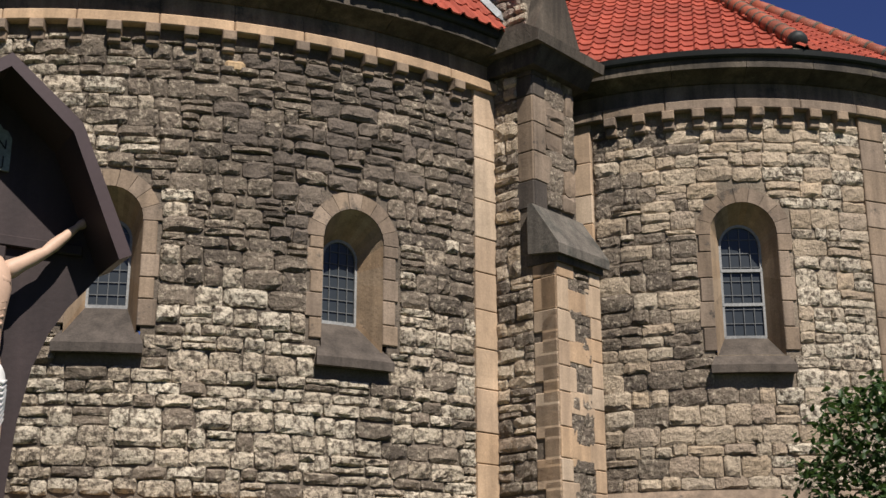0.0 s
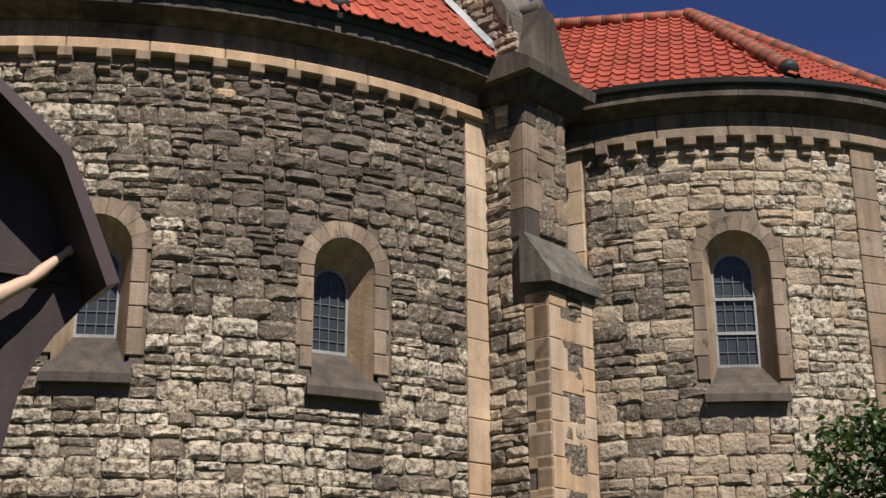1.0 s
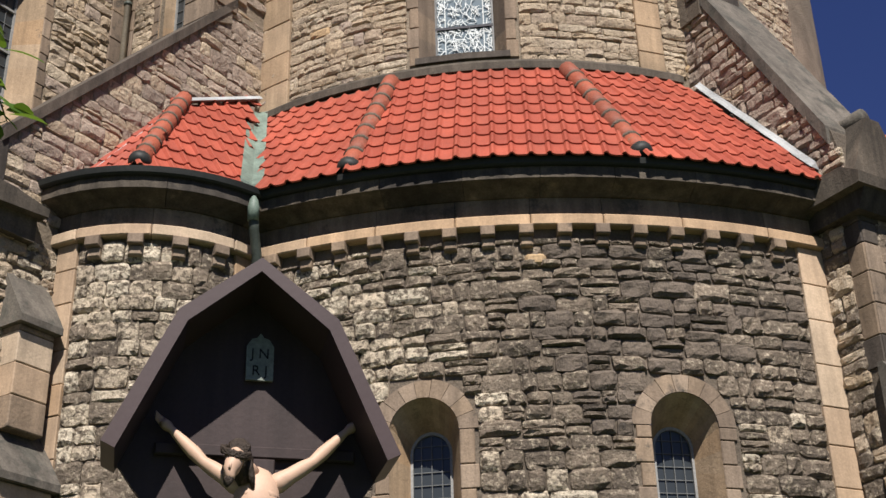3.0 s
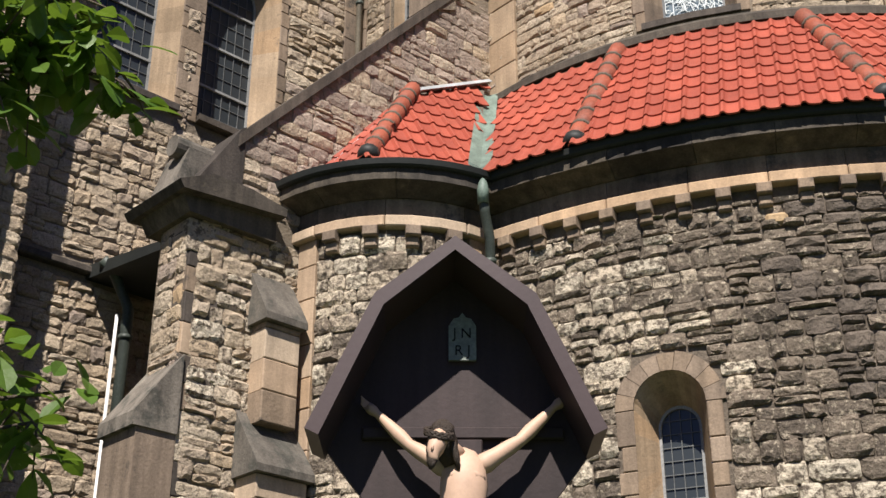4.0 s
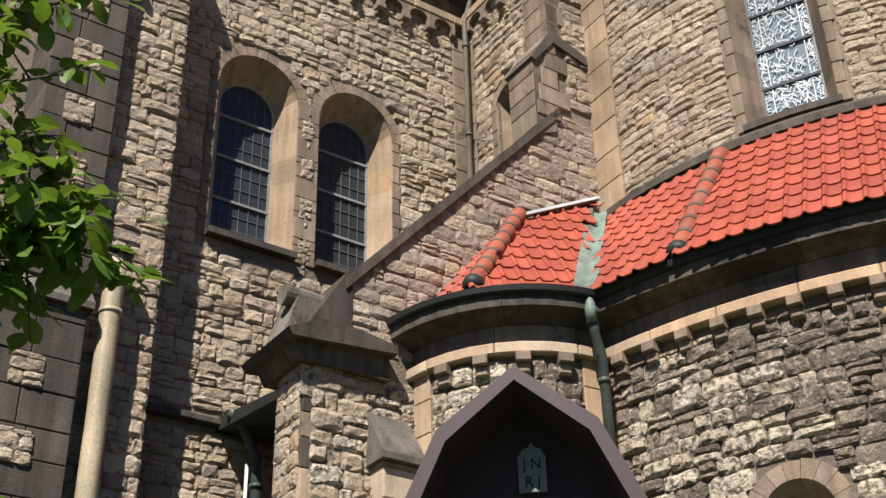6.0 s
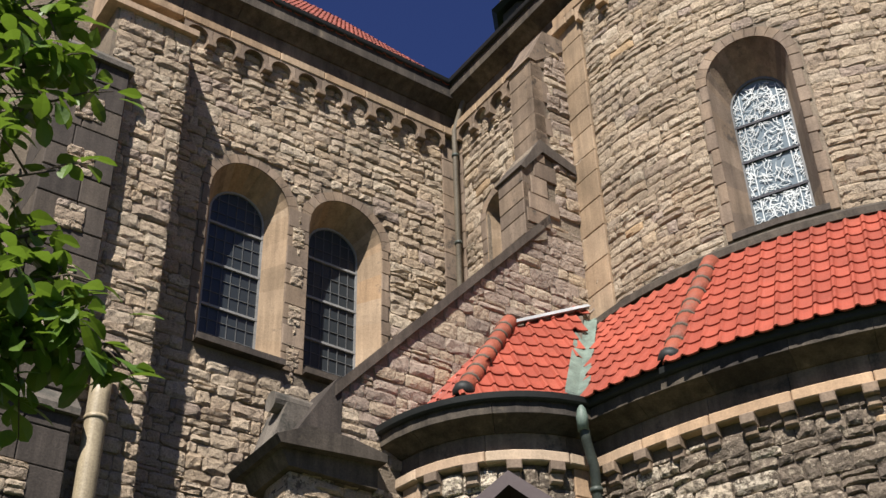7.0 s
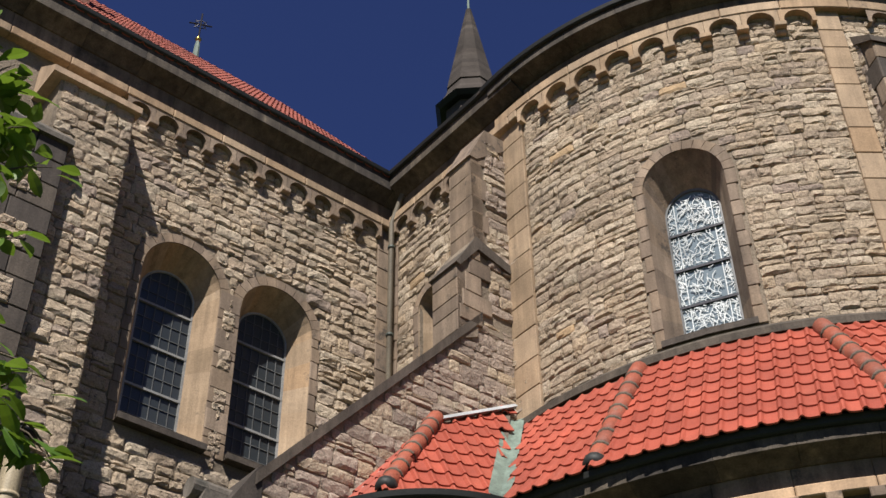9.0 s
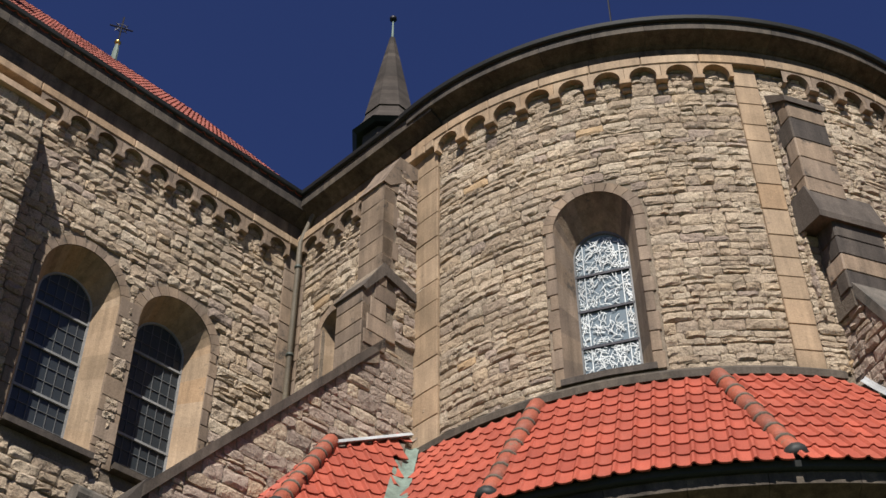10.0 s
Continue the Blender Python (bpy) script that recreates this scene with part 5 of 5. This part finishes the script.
def cross_finial(name, label, x, y, z0, z1, right, ball):
    ob = thing(name, label, "cross", group="crosses on the roofs")
    g = Geo()
    tube(g, [(x, y, z0 - 0.6), (x, y, z0 + 0.2), (x, y, z0 + 0.45)], [0.09, 0.07, 0.035], 8)
    piece("base", g.mesh("base", M_COPPER), ob, "green copper base")
    g = Geo()
    tube(g, [(x, y, z0 + 0.42), (x, y, z0 + 0.49), (x, y, z0 + 0.56)], [0.04, 0.085, 0.04], 12)
    piece("ball", g.mesh("ball", ball, True), ob)
    g = Geo()
    zc = z0 + (z1 - z0) * 0.72
    c = Vector((x, y, zc))
    tube(g, [(x, y, z0 + 0.5), (x, y, z1)], 0.022, 6)
    tube(g, [c - right * 0.28, c + right * 0.28], 0.022, 6)
    for a in (45, 135, 225, 315):
        tube(g, [c + right * 0.05 * math.cos(radians(a)), c + right * (0.2 * math.cos(radians(a))) + Vector((0, 0, 0.2 * math.sin(radians(a))))], 0.012, 5)
    tube(g, [c + right * 0.14 * math.cos(radians(k * 30)) + Vector((0, 0, 0.14 * math.sin(radians(k * 30)))) for k in range(13)], 0.012, 5)
    piece("iron_cross", g.mesh("iron_cross", M_IRON), ob, "ornate wrought-iron cross")
    return ob


cross_finial("roof_cross", "wrought-iron cross with a gilded ball on the transept ridge", -5.95, 20.6, 25.3, 26.75, Vector((0.85, 0.3, 0)).normalized(), M_GOLD)
cross_finial("roof_cross", "dark wrought-iron finial cross on the apse roof", 5.92, 20.2, 26.0, 28.8, Vector((0.9, -0.2, 0)).normalized(), M_IRON)
ch = thing("chimney", "dull red brick chimney on the transept roof", "chimney")
for k in range(26):
    g = Geo()
    cz = 20.0 + k * 0.16
    base = TRANSEPT.at(-6.35, 0, -1.9)
    F = Flat((base.x, base.y), TRANSEPT.right.xy)
    block(g, F, -0.32, 0.32, cz + 0.008, cz + 0.152, -0.6, 0.0, 0.008)
    piece("brick_course", g.mesh("brick_course", M_BRICK), ch)

# pale lead pattern of the apse window
win4 = bpy.data.objects["window_4"]
rng = random.Random(77)
g = Geo()
GD = -0.432
for z0, z1 in ((12.11, 12.67), (12.73, 13.33), (13.39, 13.99), (14.05, 14.72)):
    for x0, x1 in ((-0.43, -0.33), (0.33, 0.43)):
        for k in range(30):
            a = (rng.uniform(x0, x1), rng.uniform(z0, z1))
            ang = rng.uniform(0, math.pi)
            strip_bar(g, APSE, (AW + a[0] - 0.05 * math.cos(ang), a[1] - 0.05 * math.sin(ang)), (AW + a[0] + 0.05 * math.cos(ang), a[1] + 0.05 * math.sin(ang)), GD, rng.uniform(0.006, 0.013), 0.006)
    dense = 110 if z0 < 12.2 or z0 > 14.0 else 62
    for k in range(dense):
        x, z, ang = rng.uniform(-0.29, 0.29), rng.uniform(z0, z1), rng.uniform(0, 2 * math.pi)
        if z > 14.36 and math.hypot(x, z - 14.36) > 0.40:
            continue
        ln = rng.uniform(0.03, 0.07) if dense > 40 else rng.uniform(0.05, 0.11)
        for q in range(3):
            x2, z2 = x + ln * math.cos(ang), z + ln * math.sin(ang)
            if abs(x2) > 0.3 or not z0 < z2 < z1 or (z2 > 14.36 and math.hypot(x2, z2 - 14.36) > 0.41):
                break
            strip_bar(g, APSE, (AW + x, z), (AW + x2, z2), GD, rng.uniform(0.006, 0.012), 0.006)
            x, z, ang = x2, z2, ang + rng.uniform(-0.9, 0.9)
for x in (-0.30, 0.30):
    strip_bar(g, APSE, (AW + x, 12.1), (AW + x, 14.62), GD, 0.014, 0.006)
piece("leading", g.mesh("leading", M_CAME_W), win4, "pale irregular leading pattern")

# ---------------------------------------------------------------- wayside cross with its shelter
SX0, FY, BY = 0.47, 8.90, 9.46
shrine = thing("wayside_shrine", "tall brown wooden shrine with a bent metal canopy", "shrine")
half = [(0.0, 5.80), (0.62, 5.33), (1.11, 4.30)]
prof = [(-x, z) for x, z in reversed(half[1:])] + half
for i in range(len(prof) - 1):
    (x0, z0), (x1, z1) = prof[i], prof[i + 1]
    g = Geo()
    n = Vector((z0 - z1, 0, x1 - x0)).normalized()
    n0 = Vector((0, 0, 1)) if x0 == 0 else Vector((math.copysign(0.62, x0), 0, 0.78)) if abs(x0) < 0.7 else n
    n1 = Vector((0, 0, 1)) if x1 == 0 else Vector((math.copysign(0.62, x1), 0, 0.78)) if abs(x1) < 0.7 else n
    th = 0.115
    a, b = Vector((SX0 + x0, 0, z0)), Vector((SX0 + x1, 0, z1))
    pts = [a, b, b - n1 * th, a - n0 * th]
    g.add([p + Vector((0, y, 0)) for y in (FY, FY + 0.62) for p in pts], [(0, 3, 2, 1), (4, 5, 6, 7), (0, 1, 5, 4), (2, 3, 7, 6), (1, 2, 6, 5), (3, 0, 4, 7)])
    piece("canopy_board", g.mesh("canopy_board", M_BOARD), shrine, "bent brown metal canopy side")
edge = [(0.0, 5.70), (0.58, 5.27), (1.02, 4.30), (0.90, 4.14), (0.74, 3.95), (0.60, 3.72), (0.49, 3.44), (0.41, 3.0), (0.37, 2.5), (0.34, 1.6), (0.32, -0.47)]
pts = edge + [(-x, z) for x, z in reversed(edge[1:])]
g = Geo()
n = len(pts)
g.add([(SX0 + 0.03 + x, y, z) for y in (BY, BY + 0.06) for x, z in pts], [tuple(reversed(range(n))), tuple(range(n, 2 * n))] + [(i, (i + 1) % n, (i + 1) % n + n, i + n) for i in range(n)])
piece("back_panel", g.mesh("back_panel", M_WOOD), shrine, "dark brown shaped back panel")
XB = SX0 + 0.06
g = Geo()
FB = Flat((XB, BY), (1, 0))
block(g, FB, -0.15, 0.15, -0.4, 4.375, 0.0, 0.06, 0.01)
piece("cross_post", g.mesh("cross_post", M_WOOD), shrine)
g = Geo()
block(g, FB, -0.78, 0.78, 4.38, 4.47, 0.0, 0.06, 0.01)
piece("cross_beam", g.mesh("cross_beam", M_WOOD), shrine)
g = Geo()
sg = [(-0.11, 5.0), (0.11, 5.0), (0.11, 5.28), (0.07, 5.34), (0.03, 5.35), (0.0, 5.39), (-0.03, 5.35), (-0.07, 5.34), (-0.11, 5.28)]
add_solid(g, FB, [(a, b) for a, b in sg], 0.02, 0.05)
sign = piece("sign_plate", g.mesh("sign_plate", M_SIGN), shrine, "pale green lettered plate")
for txt, zz in (("J N", 5.18), ("R J", 5.04)):
    cu = bpy.data.curves.new("lettering", "FONT")
    cu.body, cu.size, cu.align_x, cu.extrude = txt, 0.115, "CENTER", 0.003
    tmp = bpy.data.objects.new("lettering", cu)
    scene.collection.objects.link(tmp)
    me = bpy.data.meshes.new_from_object(tmp.evaluated_get(bpy.context.evaluated_depsgraph_get()))
    bpy.data.objects.remove(tmp)
    me.materials.clear()
    me.materials.append(M_LETTER)
    me.transform(Matrix.Translation((XB, BY - 0.054, zz)) @ Matrix.Rotation(radians(90), 4, "X"))
    piece("lettering", me, sign, "dark letters")

# from the drawing of the shrine to its place and true size
SHRINE = Matrix.Translation((0.58, 7.40, 5.02)) @ Matrix.Diagonal((0.765, 0.80, 0.80, 1.0)) @ Matrix.Translation((-SX0, -FY, -5.80))
for ob in shrine.children_recursive:
    ob.data.transform(SHRINE)

# the carved figure, one plain mesh
g = Geo()
tone = []


def limb(pts, radii, shade, n=16, deep=1.0):
    """A rounded limb through points about the figure's middle; deep squeezes it front to back."""
    h = Geo()
    tube(h, pts, radii, n)
    mid = sum(q[1] for q in pts) / len(pts)
    g.add([(FX + v[0], FYY + mid + (v[1] - mid) * deep, v[2]) for v in h.v], h.f)
    tone.extend([shade] * len(h.f))


FX, FYY = XB, BY - 0.24
SKIN, CLOTH, HAIR = 0, 1, 2
limb([(0.03, 0.02, 3.16), (0.03, 0.0, 3.30), (0.01, 0.0, 3.46), (0.0, -0.02, 3.62), (-0.01, -0.04, 3.80), (0.0, -0.04, 3.96), (0.0, -0.01, 4.10), (0.0, 0.02, 4.20), (-0.02, 0.02, 4.25)],
     [0.155, 0.152, 0.128, 0.138, 0.165, 0.178, 0.165, 0.10, 0.03], SKIN, 20, 0.72)
for sg in (-1, 1):
    limb([(sg * 0.02, -0.105, 4.07), (sg * 0.085, -0.10, 4.02), (sg * 0.14, -0.06, 4.0)], [0.026, 0.036, 0.03], SKIN, 12)
    for k in range(4):
        z = 3.86 - 0.06 * k
        limb([(sg * (0.085 - 0.006 * k), -0.122 + 0.004 * k, z - 0.02), (sg * (0.125 - 0.007 * k), -0.088, z), (sg * (0.15 - 0.008 * k), -0.04, z + 0.025)], [0.012, 0.017, 0.012], SKIN, 8)
for sg, sh, palm in ((1, Vector((0.16, 0.0, 4.14)), Vector((0.70, 0.13, 4.60))), (-1, Vector((-0.16, 0.0, 4.12)), Vector((-0.66, 0.13, 4.55)))):
    mid = sh.lerp(palm, 0.5) + Vector((0, -0.01, -0.045))
    d = (palm - sh).normalized()
    limb([sh - d * 0.10, sh, sh.lerp(mid, 0.35), sh.lerp(mid, 0.7), mid, mid.lerp(palm, 0.3), mid.lerp(palm, 0.65), palm, palm + d * 0.05, palm + d * 0.10],
         [0.05, 0.078, 0.062, 0.058, 0.046, 0.054, 0.043, 0.028, 0.042, 0.036], SKIN, 14)
    for k in range(4):
        q = palm + d * 0.09 + Vector((0, 0, (k - 1.5) * 0.018))
        limb([q, q + d * 0.05, q + d * 0.085 + Vector((0, -0.03, 0))], [0.011, 0.010, 0.006], SKIN, 6)
# bowed head, turned down to one side
limb([(-0.03, -0.02, 4.17), (-0.09, -0.09, 4.22), (-0.15, -0.13, 4.25)], [0.07, 0.06, 0.055], SKIN, 12)
limb([(-0.235, -0.29, 4.06), (-0.23, -0.285, 4.09), (-0.215, -0.265, 4.15), (-0.195, -0.225, 4.22), (-0.175, -0.18, 4.29), (-0.16, -0.15, 4.33)], [0.022, 0.042, 0.06, 0.07, 0.062, 0.03], SKIN, 16)
limb([(-0.236, -0.322, 4.14), (-0.226, -0.312, 4.17), (-0.212, -0.290, 4.21)], [0.010, 0.010, 0.007], SKIN, 8)
limb([(-0.245, -0.30, 4.01), (-0.24, -0.298, 4.05), (-0.228, -0.275, 4.095)], [0.012, 0.036, 0.044], HAIR, 12)
limb([(-0.09, -0.08, 4.10), (-0.12, -0.10, 4.18), (-0.145, -0.12, 4.26), (-0.165, -0.15, 4.34), (-0.18, -0.18, 4.385), (-0.185, -0.19, 4.40)], [0.055, 0.085, 0.102, 0.098, 0.06, 0.015], HAIR, 16)
limb([(-0.10, -0.15, 4.28), (-0.08, -0.17, 4.20), (-0.055, -0.16, 4.12), (-0.04, -0.14, 4.05)], [0.035, 0.036, 0.028, 0.012], HAIR, 8)
limb([(-0.235, -0.17, 4.28), (-0.25, -0.18, 4.18), (-0.25, -0.17, 4.06)], [0.03, 0.032, 0.012], HAIR, 8)
for k in range(3):
    limb([(-0.185 + 0.102 * math.cos(a), -0.185 + 0.108 * math.sin(a), 4.30 + 0.05 * math.sin(a) - 0.02 * math.cos(a) + 0.02 * math.sin(5 * a + k * 2.1)) for a in [2 * math.pi * q / 24 for q in range(25)]], 0.015, HAIR, 6)
# knotted cloth with hanging folds
limb([(0.03, 0.0, 2.93), (0.03, 0.0, 3.04), (0.03, -0.01, 3.18), (0.02, -0.01, 3.30), (0.02, 0.0, 3.36)], [0.16, 0.19, 0.19, 0.175, 0.15], CLOTH, 20, 0.8)
for k in range(9):
    limb([(-0.17, -0.10, 3.36 - 0.012 * k), (-0.08, -0.17, 3.30 - 0.035 * k), (0.04, -0.175, 3.24 - 0.044 * k), (0.15, -0.13, 3.22 - 0.042 * k), (0.205, -0.03, 3.26 - 0.036 * k)], [0.014, 0.019, 0.021, 0.019, 0.012], CLOTH, 8)
limb([(-0.16, -0.10, 3.44), (-0.20, -0.13, 3.42), (-0.23, -0.12, 3.37), (-0.19, -0.12, 3.33)], [0.025, 0.05, 0.045, 0.03], CLOTH, 10)
for k in range(4):
    limb([(-0.185 + 0.012 * k, -0.12, 3.36), (-0.20 + 0.022 * k, -0.14 + 0.02 * (k % 2), 3.22), (-0.20 + 0.028 * k, -0.12 + 0.02 * (k % 2), 3.02), (-0.21 + 0.032 * k, -0.11, 2.80 + 0.03 * k)], [0.018, 0.026, 0.026, 0.012], CLOTH, 8)
for sg in (-1, 1):
    limb([(0.03 + sg * 0.08, 0.0, 3.1), (0.03 + sg * 0.07, -0.09, 2.7), (0.03 + sg * 0.05, -0.07, 2.42), (0.03 + sg * 0.035, 0.03, 2.1), (0.03 + sg * 0.03, 0.06, 1.92), (0.03 + sg * 0.02, -0.02, 1.80)], [0.10, 0.088, 0.062, 0.058, 0.038, 0.03], SKIN, 12)
statue_mesh = mesh_of("statue", g.v, g.f, [M_FIGURE, M_CLOTH, M_HAIR], tone, True)
statue_mesh.transform(SHRINE)
thing("statue", "pale painted carved statue with a white cloth on the shrine", "statue", mesh=statue_mesh)


# ---------------------------------------------------------------- leaves
def leaf_mesh(rng, ln, wd):
    v, f = [], []
    prof = [(0.0, 0.06), (0.2, 0.42), (0.45, 0.84), (0.68, 1.0), (0.87, 0.66), (1.0, 0.0)]
    for t, k in prof:
        y, bend = t * ln, -0.22 * ln * t * t
        v += [(-k * wd / 2, y, bend + 0.10 * wd * k), (0, y, bend - 0.0), (k * wd / 2, y, bend + 0.10 * wd * k)]
    for i in range(len(prof) - 1):
        for j in range(2):
            f.append((i * 3 + j, i * 3 + j + 1, i * 3 + j + 4, i * 3 + j + 3))
    return v, f


def leaves_at(g, rng, p, ln, wd, up=0.3, spread=1.0):
    v, f = leaf_mesh(rng, ln * rng.uniform(0.7, 1.15), wd * rng.uniform(0.8, 1.15))
    m = Euler((rng.uniform(-1.0, 0.35) * spread, rng.uniform(-0.6, 0.6) * spread, rng.uniform(0, 2 * math.pi))).to_matrix()
    g.add([Vector(p) + m @ Vector(q) for q in v], f)


def branch_with_leaves(wood, leaf, rng, a, b, r, ln, wd, twigs, per):
    a, b = Vector(a), Vector(b)
    mid = a.lerp(b, 0.5) + Vector((0, 0, (b - a).length * 0.07))
    pts = [a, a.lerp(mid, 0.5) + Vector((rng.uniform(-0.03, 0.03), 0, 0.02)), mid, mid.lerp(b, 0.5), b]
    tube(wood, pts, [r, r * 0.85, r * 0.7, r * 0.5, r * 0.25], 7)
    for k in range(twigs):
        t = rng.uniform(0.45, 1.0)
        p = a.lerp(mid, t * 2) if t < 0.5 else mid.lerp(b, t * 2 - 1)
        q = p + Vector((max(-0.3, min(0.2, rng.gauss(-0.02, 0.13))), rng.gauss(0, 0.14), rng.gauss(0.0, 0.12)))
        tube(wood, [p, p.lerp(q, 0.5) + Vector((0, 0, 0.02)), q], [r * 0.28, r * 0.2, r * 0.1], 5)
        for j in range(per):
            leaves_at(leaf, rng, p.lerp(q, rng.uniform(0.35, 1.1)) + Vector((rng.gauss(0, 0.03), rng.gauss(0, 0.03), rng.gauss(0, 0.03))), ln, wd)


rng = random.Random(91)
tree = thing("tree", "leafy young tree with broad fresh green leaves", "tree")
wood, leaf = Geo(), Geo()
TX, TY = -2.45, 3.75
tube(wood, [(TX, TY, 0), (TX + 0.04, TY, 1.5), (TX + 0.02, TY, 3.2), (TX + 0.1, TY + 0.05, 5.0), (TX + 0.25, TY + 0.1, 6.8)], [0.11, 0.095, 0.075, 0.05, 0.015], 10)
for z, b, tw in ((3.5, (-0.66, 4.60, 4.30), 30), (3.6, (-0.86, 4.46, 4.55), 28), (3.4, (-0.95, 4.42, 4.25), 28), (3.8, (-1.0, 4.40, 4.72), 26), (3.3, (-1.1, 4.30, 4.32), 24),
                 (4.1, (-0.98, 4.40, 5.05), 18), (4.3, (-1.0, 4.35, 5.40), 28), (4.6, (-0.95, 4.42, 5.72), 28), (4.8, (-1.08, 4.35, 6.0), 26), (5.1, (-1.2, 4.25, 6.35), 20), (4.5, (-1.3, 4.15, 5.5), 22),
                 (2.2, (-0.74, 4.56, 3.02), 24), (2.0, (-0.82, 4.52, 2.90), 26), (2.4, (-0.95, 4.45, 3.10), 18)):
    branch_with_leaves(wood, leaf, rng, (TX, TY, z), b, 0.022, 0.145, 0.072, int(tw * 1.25), 6)
piece("trunk", wood.mesh("trunk", M_BARK, True), tree)
piece("crown", leaf.mesh("crown", M_LEAF), tree, "fresh green leaves")


def shrub(label, x, y, r, top, n, seed, ln=0.11):
    rng = random.Random(seed)
    ob = thing("shrub", label, "shrub", group="shrubs by the church")
    leaf = Geo()
    for k in range(n):
        a, q = rng.uniform(0, 2 * math.pi), rng.random() ** 0.5
        e = rng.uniform(0.15, 1.0)
        rr = r * q * math.sqrt(max(0.05, 1 - (2 * e - 1.0) ** 2 * 0.8)) * rng.uniform(0.8, 1.1)
        p = Vector((x + rr * math.cos(a), y + rr * math.sin(a), top * e * rng.uniform(0.92, 1.0)))
        if k % 60 == 0:
            stem = Geo()
            tube(stem, [(x + rng.uniform(-0.1, 0.1), y, 0), (x + (p.x - x) * 0.4, y + (p.y - y) * 0.4, p.z * 0.6), p], [0.03, 0.02, 0.006], 5)
            piece("stem", stem.mesh("stem", M_BARK), ob)
        for j in range(7):
            leaves_at(leaf, rng, p + Vector((rng.gauss(0, 0.07), rng.gauss(0, 0.07), rng.gauss(0, 0.06))), ln, ln * 0.55)
    piece("foliage", leaf.mesh("foliage", M_BUSH), ob)


shrub("dense dark green shrub beside the round chapel", 10.35, 8.95, 1.35, 4.25, 1500, 5)
shrub("low green shrub at the foot of the wall", 0.95, 11.0, 0.55, 2.5, 420, 6)
